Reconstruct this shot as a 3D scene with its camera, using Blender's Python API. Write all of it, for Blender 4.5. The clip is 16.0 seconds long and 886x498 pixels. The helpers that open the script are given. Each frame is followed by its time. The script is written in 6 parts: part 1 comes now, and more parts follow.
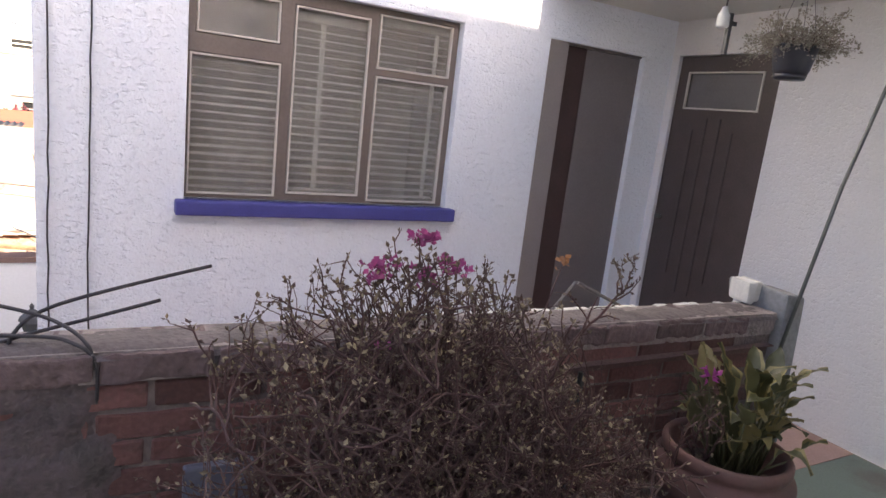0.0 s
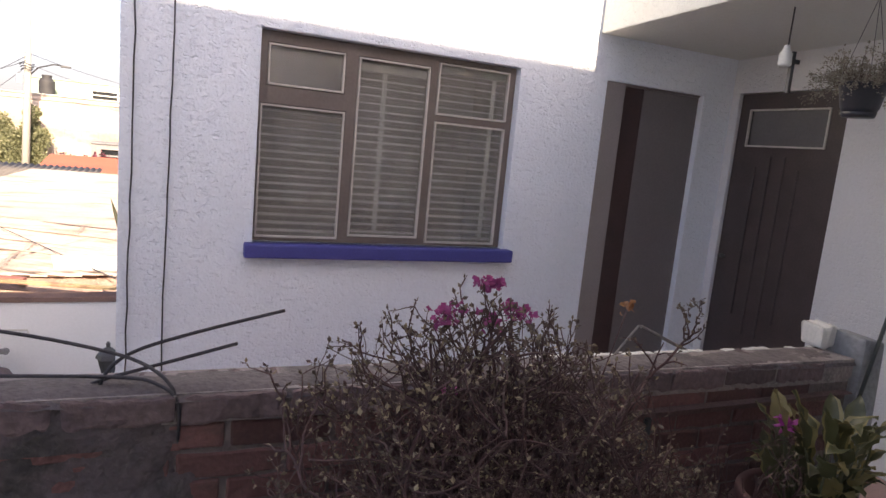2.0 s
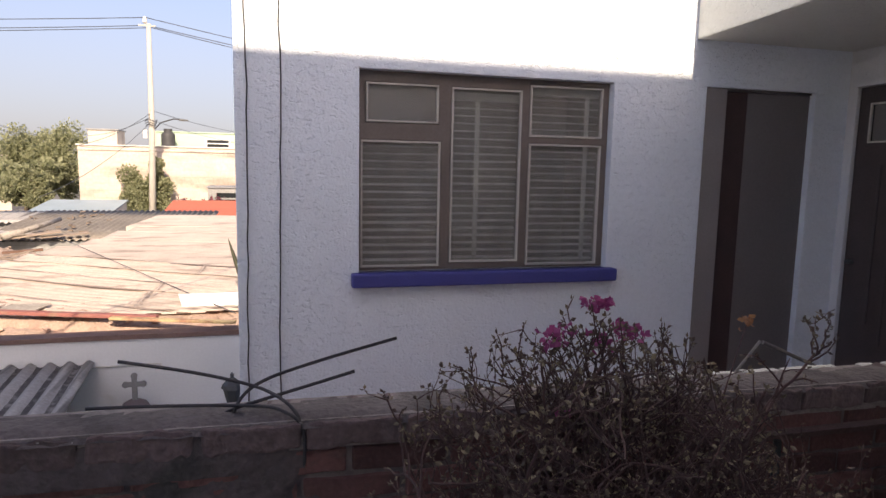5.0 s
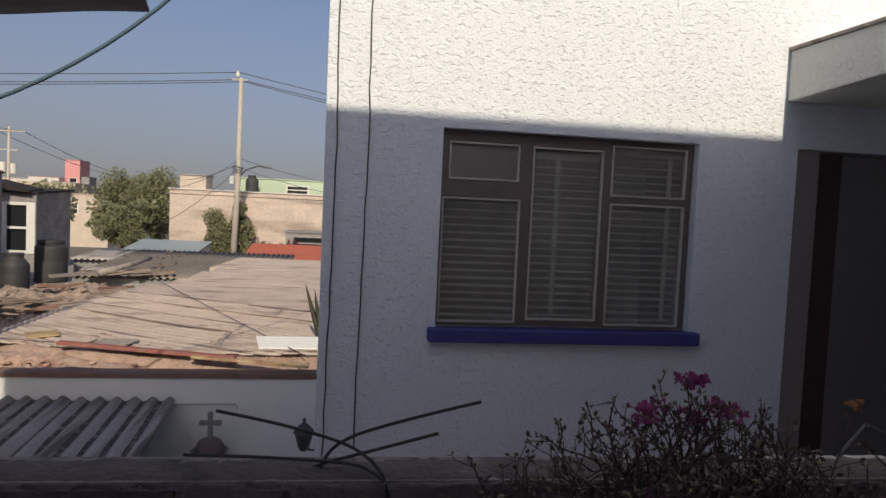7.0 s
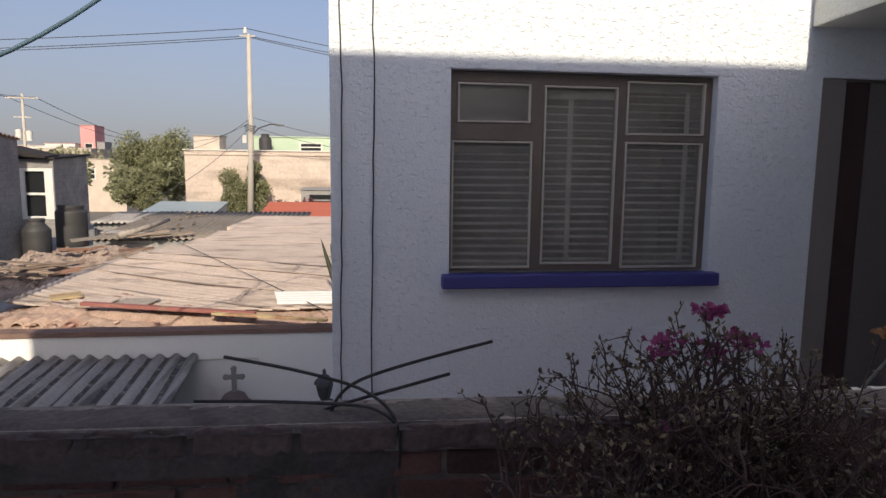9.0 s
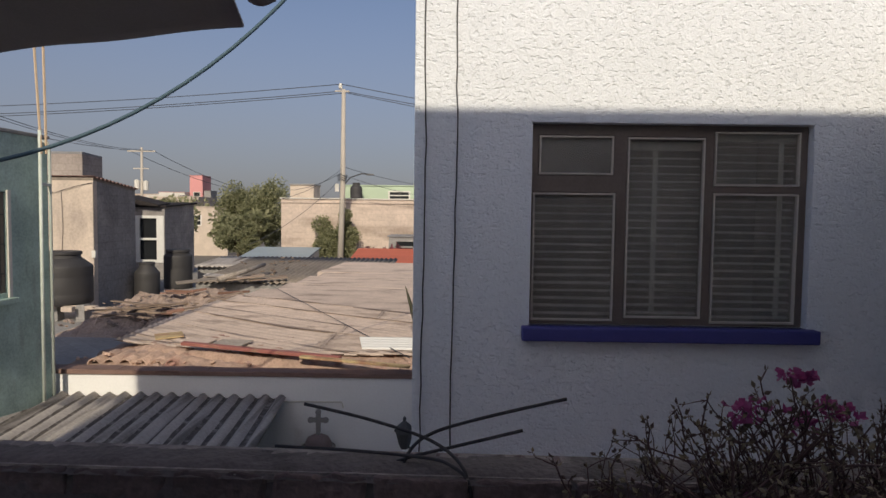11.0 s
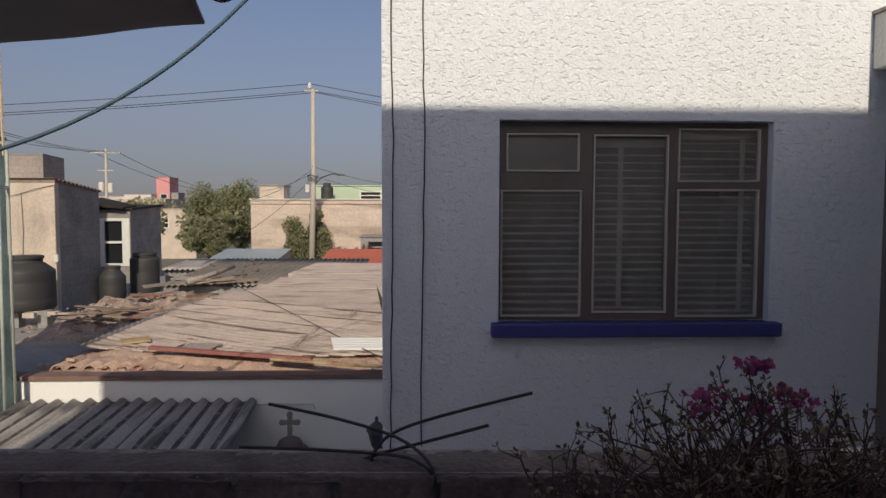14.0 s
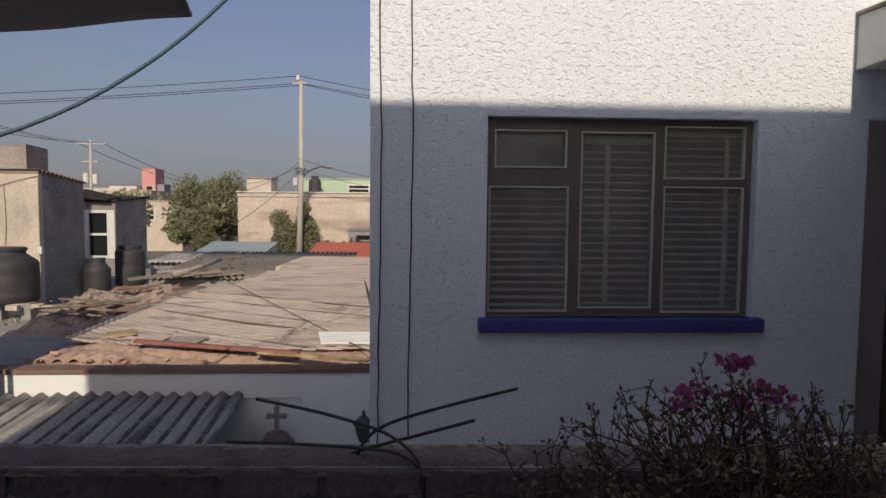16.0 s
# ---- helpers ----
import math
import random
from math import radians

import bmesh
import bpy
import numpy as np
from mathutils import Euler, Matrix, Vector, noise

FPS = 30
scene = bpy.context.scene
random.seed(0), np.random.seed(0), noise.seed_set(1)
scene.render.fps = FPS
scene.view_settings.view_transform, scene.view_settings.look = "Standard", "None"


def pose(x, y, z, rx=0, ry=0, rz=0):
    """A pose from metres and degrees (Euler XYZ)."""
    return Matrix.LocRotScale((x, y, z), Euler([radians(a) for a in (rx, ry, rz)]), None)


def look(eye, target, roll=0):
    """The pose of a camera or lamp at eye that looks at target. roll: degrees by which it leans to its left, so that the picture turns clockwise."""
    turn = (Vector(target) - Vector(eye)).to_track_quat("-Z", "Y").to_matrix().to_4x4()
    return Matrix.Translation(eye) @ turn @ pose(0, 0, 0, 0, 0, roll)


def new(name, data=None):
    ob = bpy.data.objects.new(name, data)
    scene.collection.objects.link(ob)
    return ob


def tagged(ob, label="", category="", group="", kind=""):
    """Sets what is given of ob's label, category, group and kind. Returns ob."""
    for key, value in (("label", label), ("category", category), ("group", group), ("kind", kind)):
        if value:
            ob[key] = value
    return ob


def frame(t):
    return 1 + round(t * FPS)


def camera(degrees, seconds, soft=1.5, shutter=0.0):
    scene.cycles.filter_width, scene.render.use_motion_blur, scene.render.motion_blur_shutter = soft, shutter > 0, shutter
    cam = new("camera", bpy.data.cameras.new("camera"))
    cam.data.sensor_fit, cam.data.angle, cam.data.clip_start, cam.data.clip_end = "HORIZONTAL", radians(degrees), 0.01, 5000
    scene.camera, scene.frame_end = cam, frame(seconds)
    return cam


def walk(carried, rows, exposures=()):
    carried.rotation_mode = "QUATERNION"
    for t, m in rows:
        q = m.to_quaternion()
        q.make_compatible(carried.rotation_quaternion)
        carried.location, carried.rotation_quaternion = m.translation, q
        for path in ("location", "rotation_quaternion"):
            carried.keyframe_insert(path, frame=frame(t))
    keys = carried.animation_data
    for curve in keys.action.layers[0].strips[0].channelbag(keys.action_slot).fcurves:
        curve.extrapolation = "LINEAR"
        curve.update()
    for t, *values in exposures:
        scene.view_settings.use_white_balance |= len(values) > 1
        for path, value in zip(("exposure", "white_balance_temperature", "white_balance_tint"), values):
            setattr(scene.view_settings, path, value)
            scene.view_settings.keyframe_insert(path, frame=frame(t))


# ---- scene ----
cam = camera(70.0, 16.0)
PATH = [
    (0, (-0.394, -3.525, 1.552), (0.56, -1.815, 1.146), 6.5),
    (0.5, (-0.397, -3.536, 1.564), (0.571, -1.83, 1.174), 7.0),
    (1, (-0.409, -3.518, 1.558), (0.512, -1.781, 1.192), 6.8),
    (1.5, (-0.416, -3.528, 1.565), (0.476, -1.771, 1.223), 7.3),
    (2, (-0.432, -3.539, 1.574), (0.368, -1.731, 1.268), 5.4),
    (2.3, (-0.442, -3.548, 1.578), (0.301, -1.716, 1.276), 4.6),
    (2.5, (-0.446, -3.54, 1.579), (0.255, -1.691, 1.279), 4.5),
    (3, (-0.449, -3.533, 1.569), (0.211, -1.667, 1.283), 4.3),
    (3.5, (-0.448, -3.531, 1.583), (0.214, -1.665, 1.301), 4.4),
    (4, (-0.457, -3.563, 1.598), (0.137, -1.674, 1.318), 3.2),
    (4.2, (-0.45, -3.564, 1.588), (0.1, -1.657, 1.343), 1.9),
    (6.3, (-0.476, -3.544, 1.58), (-0.08, -1.601, 1.324), 2.3),
    (6.5, (-0.482, -3.545, 1.588), (-0.131, -1.588, 1.371), 2.3),
    (7, (-0.512, -3.566, 1.62), (-0.217, -1.59, 1.516), 2.6),
    (7.5, (-0.51, -3.545, 1.615), (-0.234, -1.568, 1.493), 2.8),
    (8, (-0.512, -3.538, 1.608), (-0.215, -1.57, 1.406), 2.0),
    (8.5, (-0.507, -3.539, 1.583), (-0.198, -1.581, 1.315), 1.8),
    (9, (-0.477, -3.518, 1.577), (-0.233, -1.549, 1.325), 0.6),
    (9.5, (-0.453, -3.485, 1.57), (-0.439, -1.5, 1.33), 1.4),
    (9.6, (-0.454, -3.494, 1.58), (-0.449, -1.507, 1.358), 2.5),
    (12, (-0.45, -3.554, 1.602), (-0.489, -1.557, 1.504), -0.4),
    (12.5, (-0.445, -3.553, 1.595), (-0.468, -1.556, 1.488), -0.1),
    (13, (-0.44, -3.551, 1.604), (-0.44, -1.554, 1.497), -0.2),
    (13.5, (-0.435, -3.558, 1.602), (-0.418, -1.561, 1.503), -0.4),
    (14, (-0.432, -3.548, 1.592), (-0.37, -1.552, 1.484), 0.1),
    (14.5, (-0.427, -3.565, 1.601), (-0.342, -1.57, 1.492), -0.0),
    (15, (-0.432, -3.569, 1.593), (-0.355, -1.574, 1.48), 0.1),
    (15.5, (-0.432, -3.563, 1.594), (-0.344, -1.569, 1.476), 0.4),
    (16, (-0.431, -3.56, 1.6), (-0.331, -1.566, 1.473), 0.5),
]
EXPOSURES = [(t, s, 8500 if t < 2 else 8200 if t < 5 else 7450, 19 if t < 2 else 21 if t < 5 else 14) for t, s in ((0.0, 3.06), (0.5, 3.12), (1.0, 2.95), (1.5, 2.72), (2.5, 2.24), (3.5, 2.05), (4.2, 1.9), (6.3, 1.5), (6.5, 1.27), (7.0, 0.6), (7.5, 0.6), (8.0, 0.85), (8.5, 1.11), (9.0, 1.09), (9.6, 0.88), (12.0, 0.5), (16.0, 0.45))]
walk(cam, [(t, look(eye, target, roll)) for t, eye, target, roll in PATH], EXPOSURES)

# ---- light ----
world = bpy.data.worlds.new("world")
scene.world = world
world.use_nodes = True
wn = world.node_tree
sky = wn.nodes.new("ShaderNodeTexSky")
sky.sky_type = "NISHITA"
sky.sun_disc = False
sky.sun_elevation = radians(32)
sky.sun_rotation = radians(180)
sky.altitude = 2200
sky.air_density = 0.9
sky.dust_density = 10.0
sky.ozone_density = 3.0
smog = wn.nodes.new("ShaderNodeMix")
smog.data_type = "RGBA"
smog.inputs[0].default_value = 0.10
smog.inputs[7].default_value = (1.35, 1.65, 2.45, 1)
wn.links.new(sky.outputs[0], smog.inputs[6])
wn.links.new(smog.outputs[2], wn.nodes["Background"].inputs[0])
wn.nodes["Background"].inputs[1].default_value = 0.086
sun_lamp = new("sun", bpy.data.lights.new("sun", "SUN"))
sun_lamp.data.energy = 2.05
sun_lamp.data.angle = radians(0.53)
sun_lamp.data.color = (1.0, 0.972, 0.83)
sun_lamp.matrix_world = look((0, 0, 0), (0.0, 1.0, -0.625))


# ---- materials ----
def material(name, color, rough=0.85, metal=0.0, vary=0.12, scale=6.0, fine=80.0, bump=0.25, depth=0.004, dark=None,
             stain=0.0, per_object=0.0, spec=0.5, courses=0.0, streak=None):
    """Base colour with two scales of variation, a stain colour, and fine relief."""
    m = bpy.data.materials.new(name)
    m.use_nodes = True
    nt = m.node_tree
    bsdf = nt.nodes["Principled BSDF"]
    co = nt.nodes.new("ShaderNodeTexCoord")
    n1 = nt.nodes.new("ShaderNodeTexNoise")
    n1.inputs["Scale"].default_value = scale
    n1.inputs["Detail"].default_value = 5
    n2 = nt.nodes.new("ShaderNodeTexNoise")
    n2.inputs["Scale"].default_value = fine
    n2.inputs["Detail"].default_value = 3
    for n in (n1, n2):
        nt.links.new(co.outputs["Object"], n.inputs["Vector"])
    add = nt.nodes.new("ShaderNodeMath")
    add.operation = "ADD"
    nt.links.new(n1.outputs[0], add.inputs[0])
    nt.links.new(n2.outputs[0], add.inputs[1])
    rng = nt.nodes.new("ShaderNodeMapRange")
    rng.inputs[1].default_value, rng.inputs[2].default_value = 0.6, 1.4
    rng.inputs[3].default_value, rng.inputs[4].default_value = 1 - vary, 1 + vary
    nt.links.new(add.outputs[0], rng.inputs[0])
    value = rng.outputs[0]
    if per_object:
        info = nt.nodes.new("ShaderNodeObjectInfo")
        r2 = nt.nodes.new("ShaderNodeMapRange")
        r2.inputs[3].default_value, r2.inputs[4].default_value = 1 - per_object, 1 + per_object
        nt.links.new(info.outputs["Random"], r2.inputs[0])
        mul = nt.nodes.new("ShaderNodeMath")
        mul.operation = "MULTIPLY"
        nt.links.new(value, mul.inputs[0])
        nt.links.new(r2.outputs[0], mul.inputs[1])
        value = mul.outputs[0]
    scl = nt.nodes.new("ShaderNodeVectorMath")
    scl.operation = "SCALE"
    if dark is not None:
        mix = nt.nodes.new("ShaderNodeMix")
        mix.data_type = "RGBA"
        mix.inputs[6].default_value = (*color, 1)
        mix.inputs[7].default_value = (*dark, 1)
        n3 = nt.nodes.new("ShaderNodeTexNoise")
        n3.inputs["Scale"].default_value = scale * 0.6
        n3.inputs["Detail"].default_value = 6
        nt.links.new(co.outputs["Object"], n3.inputs["Vector"])
        if streak is not None:
            mp = nt.nodes.new("ShaderNodeMapping")
            mp.inputs["Scale"].default_value = streak
            nt.links.new(co.outputs["Object"], mp.inputs[0])
            nt.links.new(mp.outputs[0], n3.inputs["Vector"])
        r3 = nt.nodes.new("ShaderNodeMapRange")
        r3.inputs[1].default_value, r3.inputs[2].default_value = 0.62 - stain * 0.3, 0.72 - stain * 0.2
        nt.links.new(n3.outputs[0], r3.inputs[0])
        nt.links.new(r3.outputs[0], mix.inputs[0])
        nt.links.new(mix.outputs[2], scl.inputs[0])
    else:
        scl.inputs[0].default_value = color
    nt.links.new(value, scl.inputs["Scale"])
    nt.links.new(scl.outputs[0], bsdf.inputs["Base Color"])
    bsdf.inputs["Roughness"].default_value = rough
    bsdf.inputs["Metallic"].default_value = metal
    bsdf.inputs["Specular IOR Level"].default_value = spec
    if courses:
        sep = nt.nodes.new("ShaderNodeSeparateXYZ")
        nt.links.new(co.outputs["Object"], sep.inputs[0])
        along = nt.nodes.new("ShaderNodeMath")
        along.operation = "ADD"
        nt.links.new(sep.outputs[0], along.inputs[0])
        nt.links.new(sep.outputs[1], along.inputs[1])
        comb = nt.nodes.new("ShaderNodeCombineXYZ")
        nt.links.new(along.outputs[0], comb.inputs[0])
        nt.links.new(sep.outputs[2], comb.inputs[1])
        bt = nt.nodes.new("ShaderNodeTexBrick")
        bt.inputs["Scale"].default_value = 1.0
        bt.inputs["Brick Width"].default_value, bt.inputs["Row Height"].default_value = courses * 2, courses
        bt.inputs["Mortar Size"].default_value = 0.012
        bt.inputs["Color1"].default_value, bt.inputs["Color2"].default_value = (1, 1, 1, 1), (0.91, 0.91, 0.91, 1)
        bt.inputs["Mortar"].default_value = (0.84, 0.84, 0.84, 1)
        nt.links.new(comb.outputs[0], bt.inputs["Vector"])
        both = nt.nodes.new("ShaderNodeVectorMath")
        both.operation = "MULTIPLY"
        nt.links.new(scl.outputs[0], both.inputs[0])
        nt.links.new(bt.outputs[0], both.inputs[1])
        nt.links.new(both.outputs[0], bsdf.inputs["Base Color"])
    if bump:
        b = nt.nodes.new("ShaderNodeBump")
        b.inputs["Strength"].default_value = bump
        b.inputs["Distance"].default_value = depth
        nt.links.new(n2.outputs[0], b.inputs["Height"])
        nt.links.new(b.outputs[0], bsdf.inputs["Normal"])
    return m


def stucco(name, color, size=34.0, depth=0.012, strength=0.60):
    """Trowelled plaster: a flat face with torn dents in it."""
    m = material(name, color, rough=0.9, vary=0.05, scale=1.3, fine=60, bump=0)
    nt = m.node_tree
    co = nt.nodes.new("ShaderNodeTexCoord")
    mp = nt.nodes.new("ShaderNodeMapping")
    mp.inputs["Scale"].default_value = (0.75, 1.0, 1.25)
    nt.links.new(co.outputs["Object"], mp.inputs[0])
    a = nt.nodes.new("ShaderNodeTexNoise")
    a.inputs["Scale"].default_value, a.inputs["Detail"].default_value, a.inputs["Roughness"].default_value = size, 3.0, 0.6
    a.inputs["Distortion"].default_value = 0.05
    nt.links.new(mp.outputs[0], a.inputs["Vector"])
    ramp = nt.nodes.new("ShaderNodeValToRGB")
    ramp.color_ramp.elements[0].position, ramp.color_ramp.elements[1].position = 0.31, 0.485
    ramp.color_ramp.interpolation = "EASE"
    nt.links.new(a.outputs[0], ramp.inputs[0])
    fine = nt.nodes.new("ShaderNodeTexNoise")
    fine.inputs["Scale"].default_value, fine.inputs["Detail"].default_value = 70, 3.5
    nt.links.new(co.outputs["Object"], fine.inputs["Vector"])
    mixh = nt.nodes.new("ShaderNodeMath")
    mixh.operation = "MULTIPLY_ADD"
    mixh.inputs[1].default_value = 0.95
    nt.links.new(fine.outputs[0], mixh.inputs[0])
    nt.links.new(ramp.outputs[0], mixh.inputs[2])
    b = nt.nodes.new("ShaderNodeBump")
    b.inputs["Strength"].default_value, b.inputs["Distance"].default_value = strength, depth
    nt.links.new(mixh.outputs[0], b.inputs["Height"])
    nt.links.new(b.outputs[0], nt.nodes["Principled BSDF"].inputs["Normal"])
    return m


def glass(name, tint=(0.9, 0.92, 0.9), rough=0.02, dust_veil=0.0):
    m = bpy.data.materials.new(name)
    m.use_nodes = True
    b = m.node_tree.nodes["Principled BSDF"]
    b.inputs["Base Color"].default_value = (*tint, 1)
    b.inputs["Transmission Weight"].default_value = 1.0
    b.inputs["Roughness"].default_value = rough
    b.inputs["IOR"].default_value = 1.45
    # pale film: dust, and a veil of glare painted onto the panes
    if dust_veil:
        nt = m.node_tree
        film_ = nt.nodes.new("ShaderNodeBsdfDiffuse")
        film_.inputs[0].default_value = (0.62, 0.57, 0.52, 1)
        n = nt.nodes.new("ShaderNodeTexNoise")
        n.inputs["Scale"].default_value, n.inputs["Detail"].default_value = 5.0, 6
        co = nt.nodes.new("ShaderNodeTexCoord")
        nt.links.new(co.outputs["Object"], n.inputs["Vector"])
        r = nt.nodes.new("ShaderNodeMapRange")
        r.inputs[1].default_value, r.inputs[2].default_value = 0.3, 0.7
        r.inputs[3].default_value, r.inputs[4].default_value = dust_veil * 0.6, dust_veil * 1.4
        nt.links.new(n.outputs[0], r.inputs[0])
        mx = nt.nodes.new("ShaderNodeMixShader")
        nt.links.new(r.outputs[0], mx.inputs[0])
        nt.links.new(b.outputs[0], mx.inputs[1])
        nt.links.new(film_.outputs[0], mx.inputs[2])
        nt.links.new(mx.outputs[0], nt.nodes["Material Output"].inputs[0])
    return m


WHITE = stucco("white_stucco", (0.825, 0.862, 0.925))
# greyer copy of the white: the right wall's shade put into its colour
WHITEDIM = stucco("dimmed_white_stucco", (0.70, 0.69, 0.70), strength=0.4)
SMOOTH = material("white_plaster", (0.84, 0.84, 0.85), vary=0.05, scale=2, fine=40, bump=0.4, depth=0.003, dark=(0.60, 0.58, 0.56), stain=-0.1)
SOFFIT = material("soffit_paint", (0.66, 0.67, 0.62), vary=0.06, scale=2, bump=0.3)
FASCIA = stucco("fascia_stucco", (0.72, 0.72, 0.68), size=40, depth=0.01)
BLUE = material("blue_paint", (0.060, 0.063, 0.26), rough=0.55, vary=0.12, scale=9, bump=0.3, depth=0.002)
FRAME = material("brown_steel", (0.155, 0.122, 0.108), rough=0.5, vary=0.15, scale=5, bump=0.15, depth=0.001)
PUTTY = material("putty", (0.57, 0.53, 0.48), rough=0.8, vary=0.15, scale=12)
GLASS = glass("window_glass", dust_veil=0.19)
DUSTVEILGLASS = glass("dusty_veiled_glass", dust_veil=0.28)
SLAT = material("blind_slat", (0.86, 0.83, 0.78), rough=0.5, vary=0.08, scale=4, bump=0)
INNER = material("inner_wall", (0.45, 0.42, 0.38), vary=0.1, scale=2)
MAROON = material("maroon_wood", (0.06, 0.032, 0.03), rough=0.5, vary=0.2, scale=7, bump=0.3)
DARKWOOD = material("dark_wood", (0.07, 0.051, 0.050), rough=0.45, vary=0.25, scale=7, bump=0.3)
GREYDOOR = material("grey_door", (0.175, 0.155, 0.155), rough=0.45, vary=0.12, scale=2, bump=0.1)
GREYFRAME = material("grey_frame", (0.27, 0.235, 0.23), rough=0.6, vary=0.1, scale=3)
BRICK = material("red_brick", (0.112, 0.048, 0.045), vary=0.3, scale=9, fine=70, bump=0.8, depth=0.006, dark=(0.06, 0.043, 0.041), stain=0.22, per_object=0.35)
CAPBRICK = material("mortared_brick", (0.115, 0.076, 0.077), vary=0.35, scale=9, fine=60, bump=0.9, depth=0.008, dark=(0.055, 0.038, 0.037), stain=0.3, per_object=0.4)
MORTAR = material("mortar", (0.086, 0.065, 0.068), vary=0.3, scale=8, fine=60, bump=1.0, depth=0.008, dark=(0.05, 0.042, 0.041), stain=0.3)
CAPJOINT = material("pale_joint", (0.23, 0.19, 0.185), vary=0.3, scale=14, fine=70, bump=1.0, depth=0.006, dark=(0.11, 0.09, 0.088), stain=0.3)
JOINT = material("brick_joint", (0.13, 0.102, 0.098), vary=0.3, scale=14, fine=70, bump=1.0, depth=0.006, dark=(0.07, 0.055, 0.055), stain=0.25)
TOPMORTAR = material("pale_mortar", (0.108, 0.086, 0.087), vary=0.35, scale=9, fine=60, bump=1.0, depth=0.008, dark=(0.07, 0.056, 0.056), stain=0.25)
STICK = material("grey_stick", (0.15, 0.135, 0.13), vary=0.2, scale=20, bump=0.4)
FLECK = material("spilt_mortar", (0.24, 0.215, 0.21), vary=0.3, scale=30)
BINBLUE = material("blue_grey_plastic", (0.085, 0.09, 0.125), rough=0.45, vary=0.15, scale=4)
CONCRETE = material("concrete", (0.24, 0.24, 0.25), vary=0.25, scale=5, fine=50, bump=0.7, depth=0.005, dark=(0.2, 0.2, 0.2), stain=0.1)
REBAR = material("rusty_bar", (0.055, 0.05, 0.055), rough=0.6, metal=0.5, vary=0.3, scale=30, fine=200, bump=0.5, depth=0.001)
CABLE = material("black_cable", (0.03, 0.03, 0.035), rough=0.5, bump=0)
RUST = material("rust", (0.105, 0.060, 0.056), vary=0.35, scale=14, bump=0.6)
TERRACOTTA = material("terracotta", (0.125, 0.060, 0.054), rough=0.75, vary=0.15, scale=5, fine=50, bump=0.35, depth=0.003, dark=(0.11, 0.068, 0.058), stain=0.15)
SOIL = material("soil", (0.07, 0.05, 0.035), vary=0.4, scale=20, bump=1, depth=0.02)
TWIG = material("twig", (0.080, 0.040, 0.039), vary=0.3, scale=20, bump=0.4)
FLOORGREEN = material("green_floor_paint", (0.15, 0.20, 0.175), rough=0.6, vary=0.15, scale=3, dark=(0.13, 0.13, 0.12), stain=0.05)
PINKEDGE = material("red_floor_edge", (0.42, 0.27, 0.24), vary=0.15, scale=5)
BLACKPOT = material("black_plastic", (0.03, 0.03, 0.04), rough=0.4, vary=0.15, bump=0.1)
WHITEPLASTIC = material("white_plastic", (0.7, 0.7, 0.68), rough=0.4, bump=0)
HOSE = material("grey_green_cable", (0.05, 0.10, 0.135), rough=0.7, vary=0.1, bump=0)
ROD = material("grey_tube", (0.10, 0.105, 0.10), rough=0.45, metal=0.2, vary=0.15, bump=0.1)
TARP = material("grey_tarp", (0.23, 0.20, 0.225), rough=0.8, vary=0.12, scale=3, bump=0.3)
GREENWALL = material("green_wall_paint", (0.37, 0.50, 0.46), vary=0.28, scale=3.5, fine=40, bump=0.6, dark=(0.30, 0.38, 0.35), stain=0.2, streak=(3.0, 3.0, 0.8))
PALEGREEN = material("pale_green_paint", (0.58, 0.64, 0.59), rough=0.5, vary=0.1)
ORANGE = material("orange_conduit", (0.55, 0.42, 0.30), rough=0.5, vary=0.1)
ASBESTOS = material("old_roof_sheet", (0.55, 0.44, 0.38), vary=0.2, scale=2.2, fine=24, bump=0.5, depth=0.008, dark=(0.35, 0.275, 0.235), stain=0.28, streak=(0.55, 2.0, 1.0), per_object=0.05)
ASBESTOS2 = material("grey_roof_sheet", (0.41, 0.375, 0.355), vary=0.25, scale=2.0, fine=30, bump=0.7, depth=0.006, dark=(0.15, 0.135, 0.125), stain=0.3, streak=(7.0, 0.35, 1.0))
DIRTSHADE = material("valley_dirt_shade", (0.09, 0.077, 0.073), vary=0.45, scale=16, fine=60, bump=0.6, depth=0.004, dark=(0.24, 0.22, 0.21), stain=0.35)
LAPGRIME = material("lap_grime", (0.33, 0.25, 0.21), vary=0.35, scale=7, fine=40, bump=0.5, dark=(0.40, 0.32, 0.27), stain=0.35)
HUTROOF = material("brown_hut_roof", (0.022, 0.017, 0.017), vary=0.35, scale=3, fine=20, bump=0.6, depth=0.02)
DARKROOF = material("dark_roof_sheet", (0.23, 0.195, 0.165), vary=0.3, scale=1.2, fine=8, bump=0.7, depth=0.03)
EDGEGREY = material("edge_grime", (0.36, 0.31, 0.27), vary=0.35, scale=9, fine=40, bump=0.8, depth=0.006, dark=(0.20, 0.16, 0.13), stain=0.3)
CAPBROWN = material("brown_cap", (0.21, 0.13, 0.11), vary=0.3, scale=6, bump=0.6)
CLAY = material("clay_rubble", (0.43, 0.30, 0.245), vary=0.3, scale=5, fine=30, bump=0.8, depth=0.01, dark=(0.36, 0.20, 0.165), stain=0.3, per_object=0.2)
REDBEAM = material("red_beam", (0.31, 0.115, 0.10), vary=0.3, scale=6, dark=(0.30, 0.19, 0.14), stain=0.2)
YELLOWBOARD = material("yellowed_board", (0.46, 0.34, 0.19), vary=0.3, scale=7, fine=50, bump=0.5, dark=(0.33, 0.17, 0.11), stain=0.3)
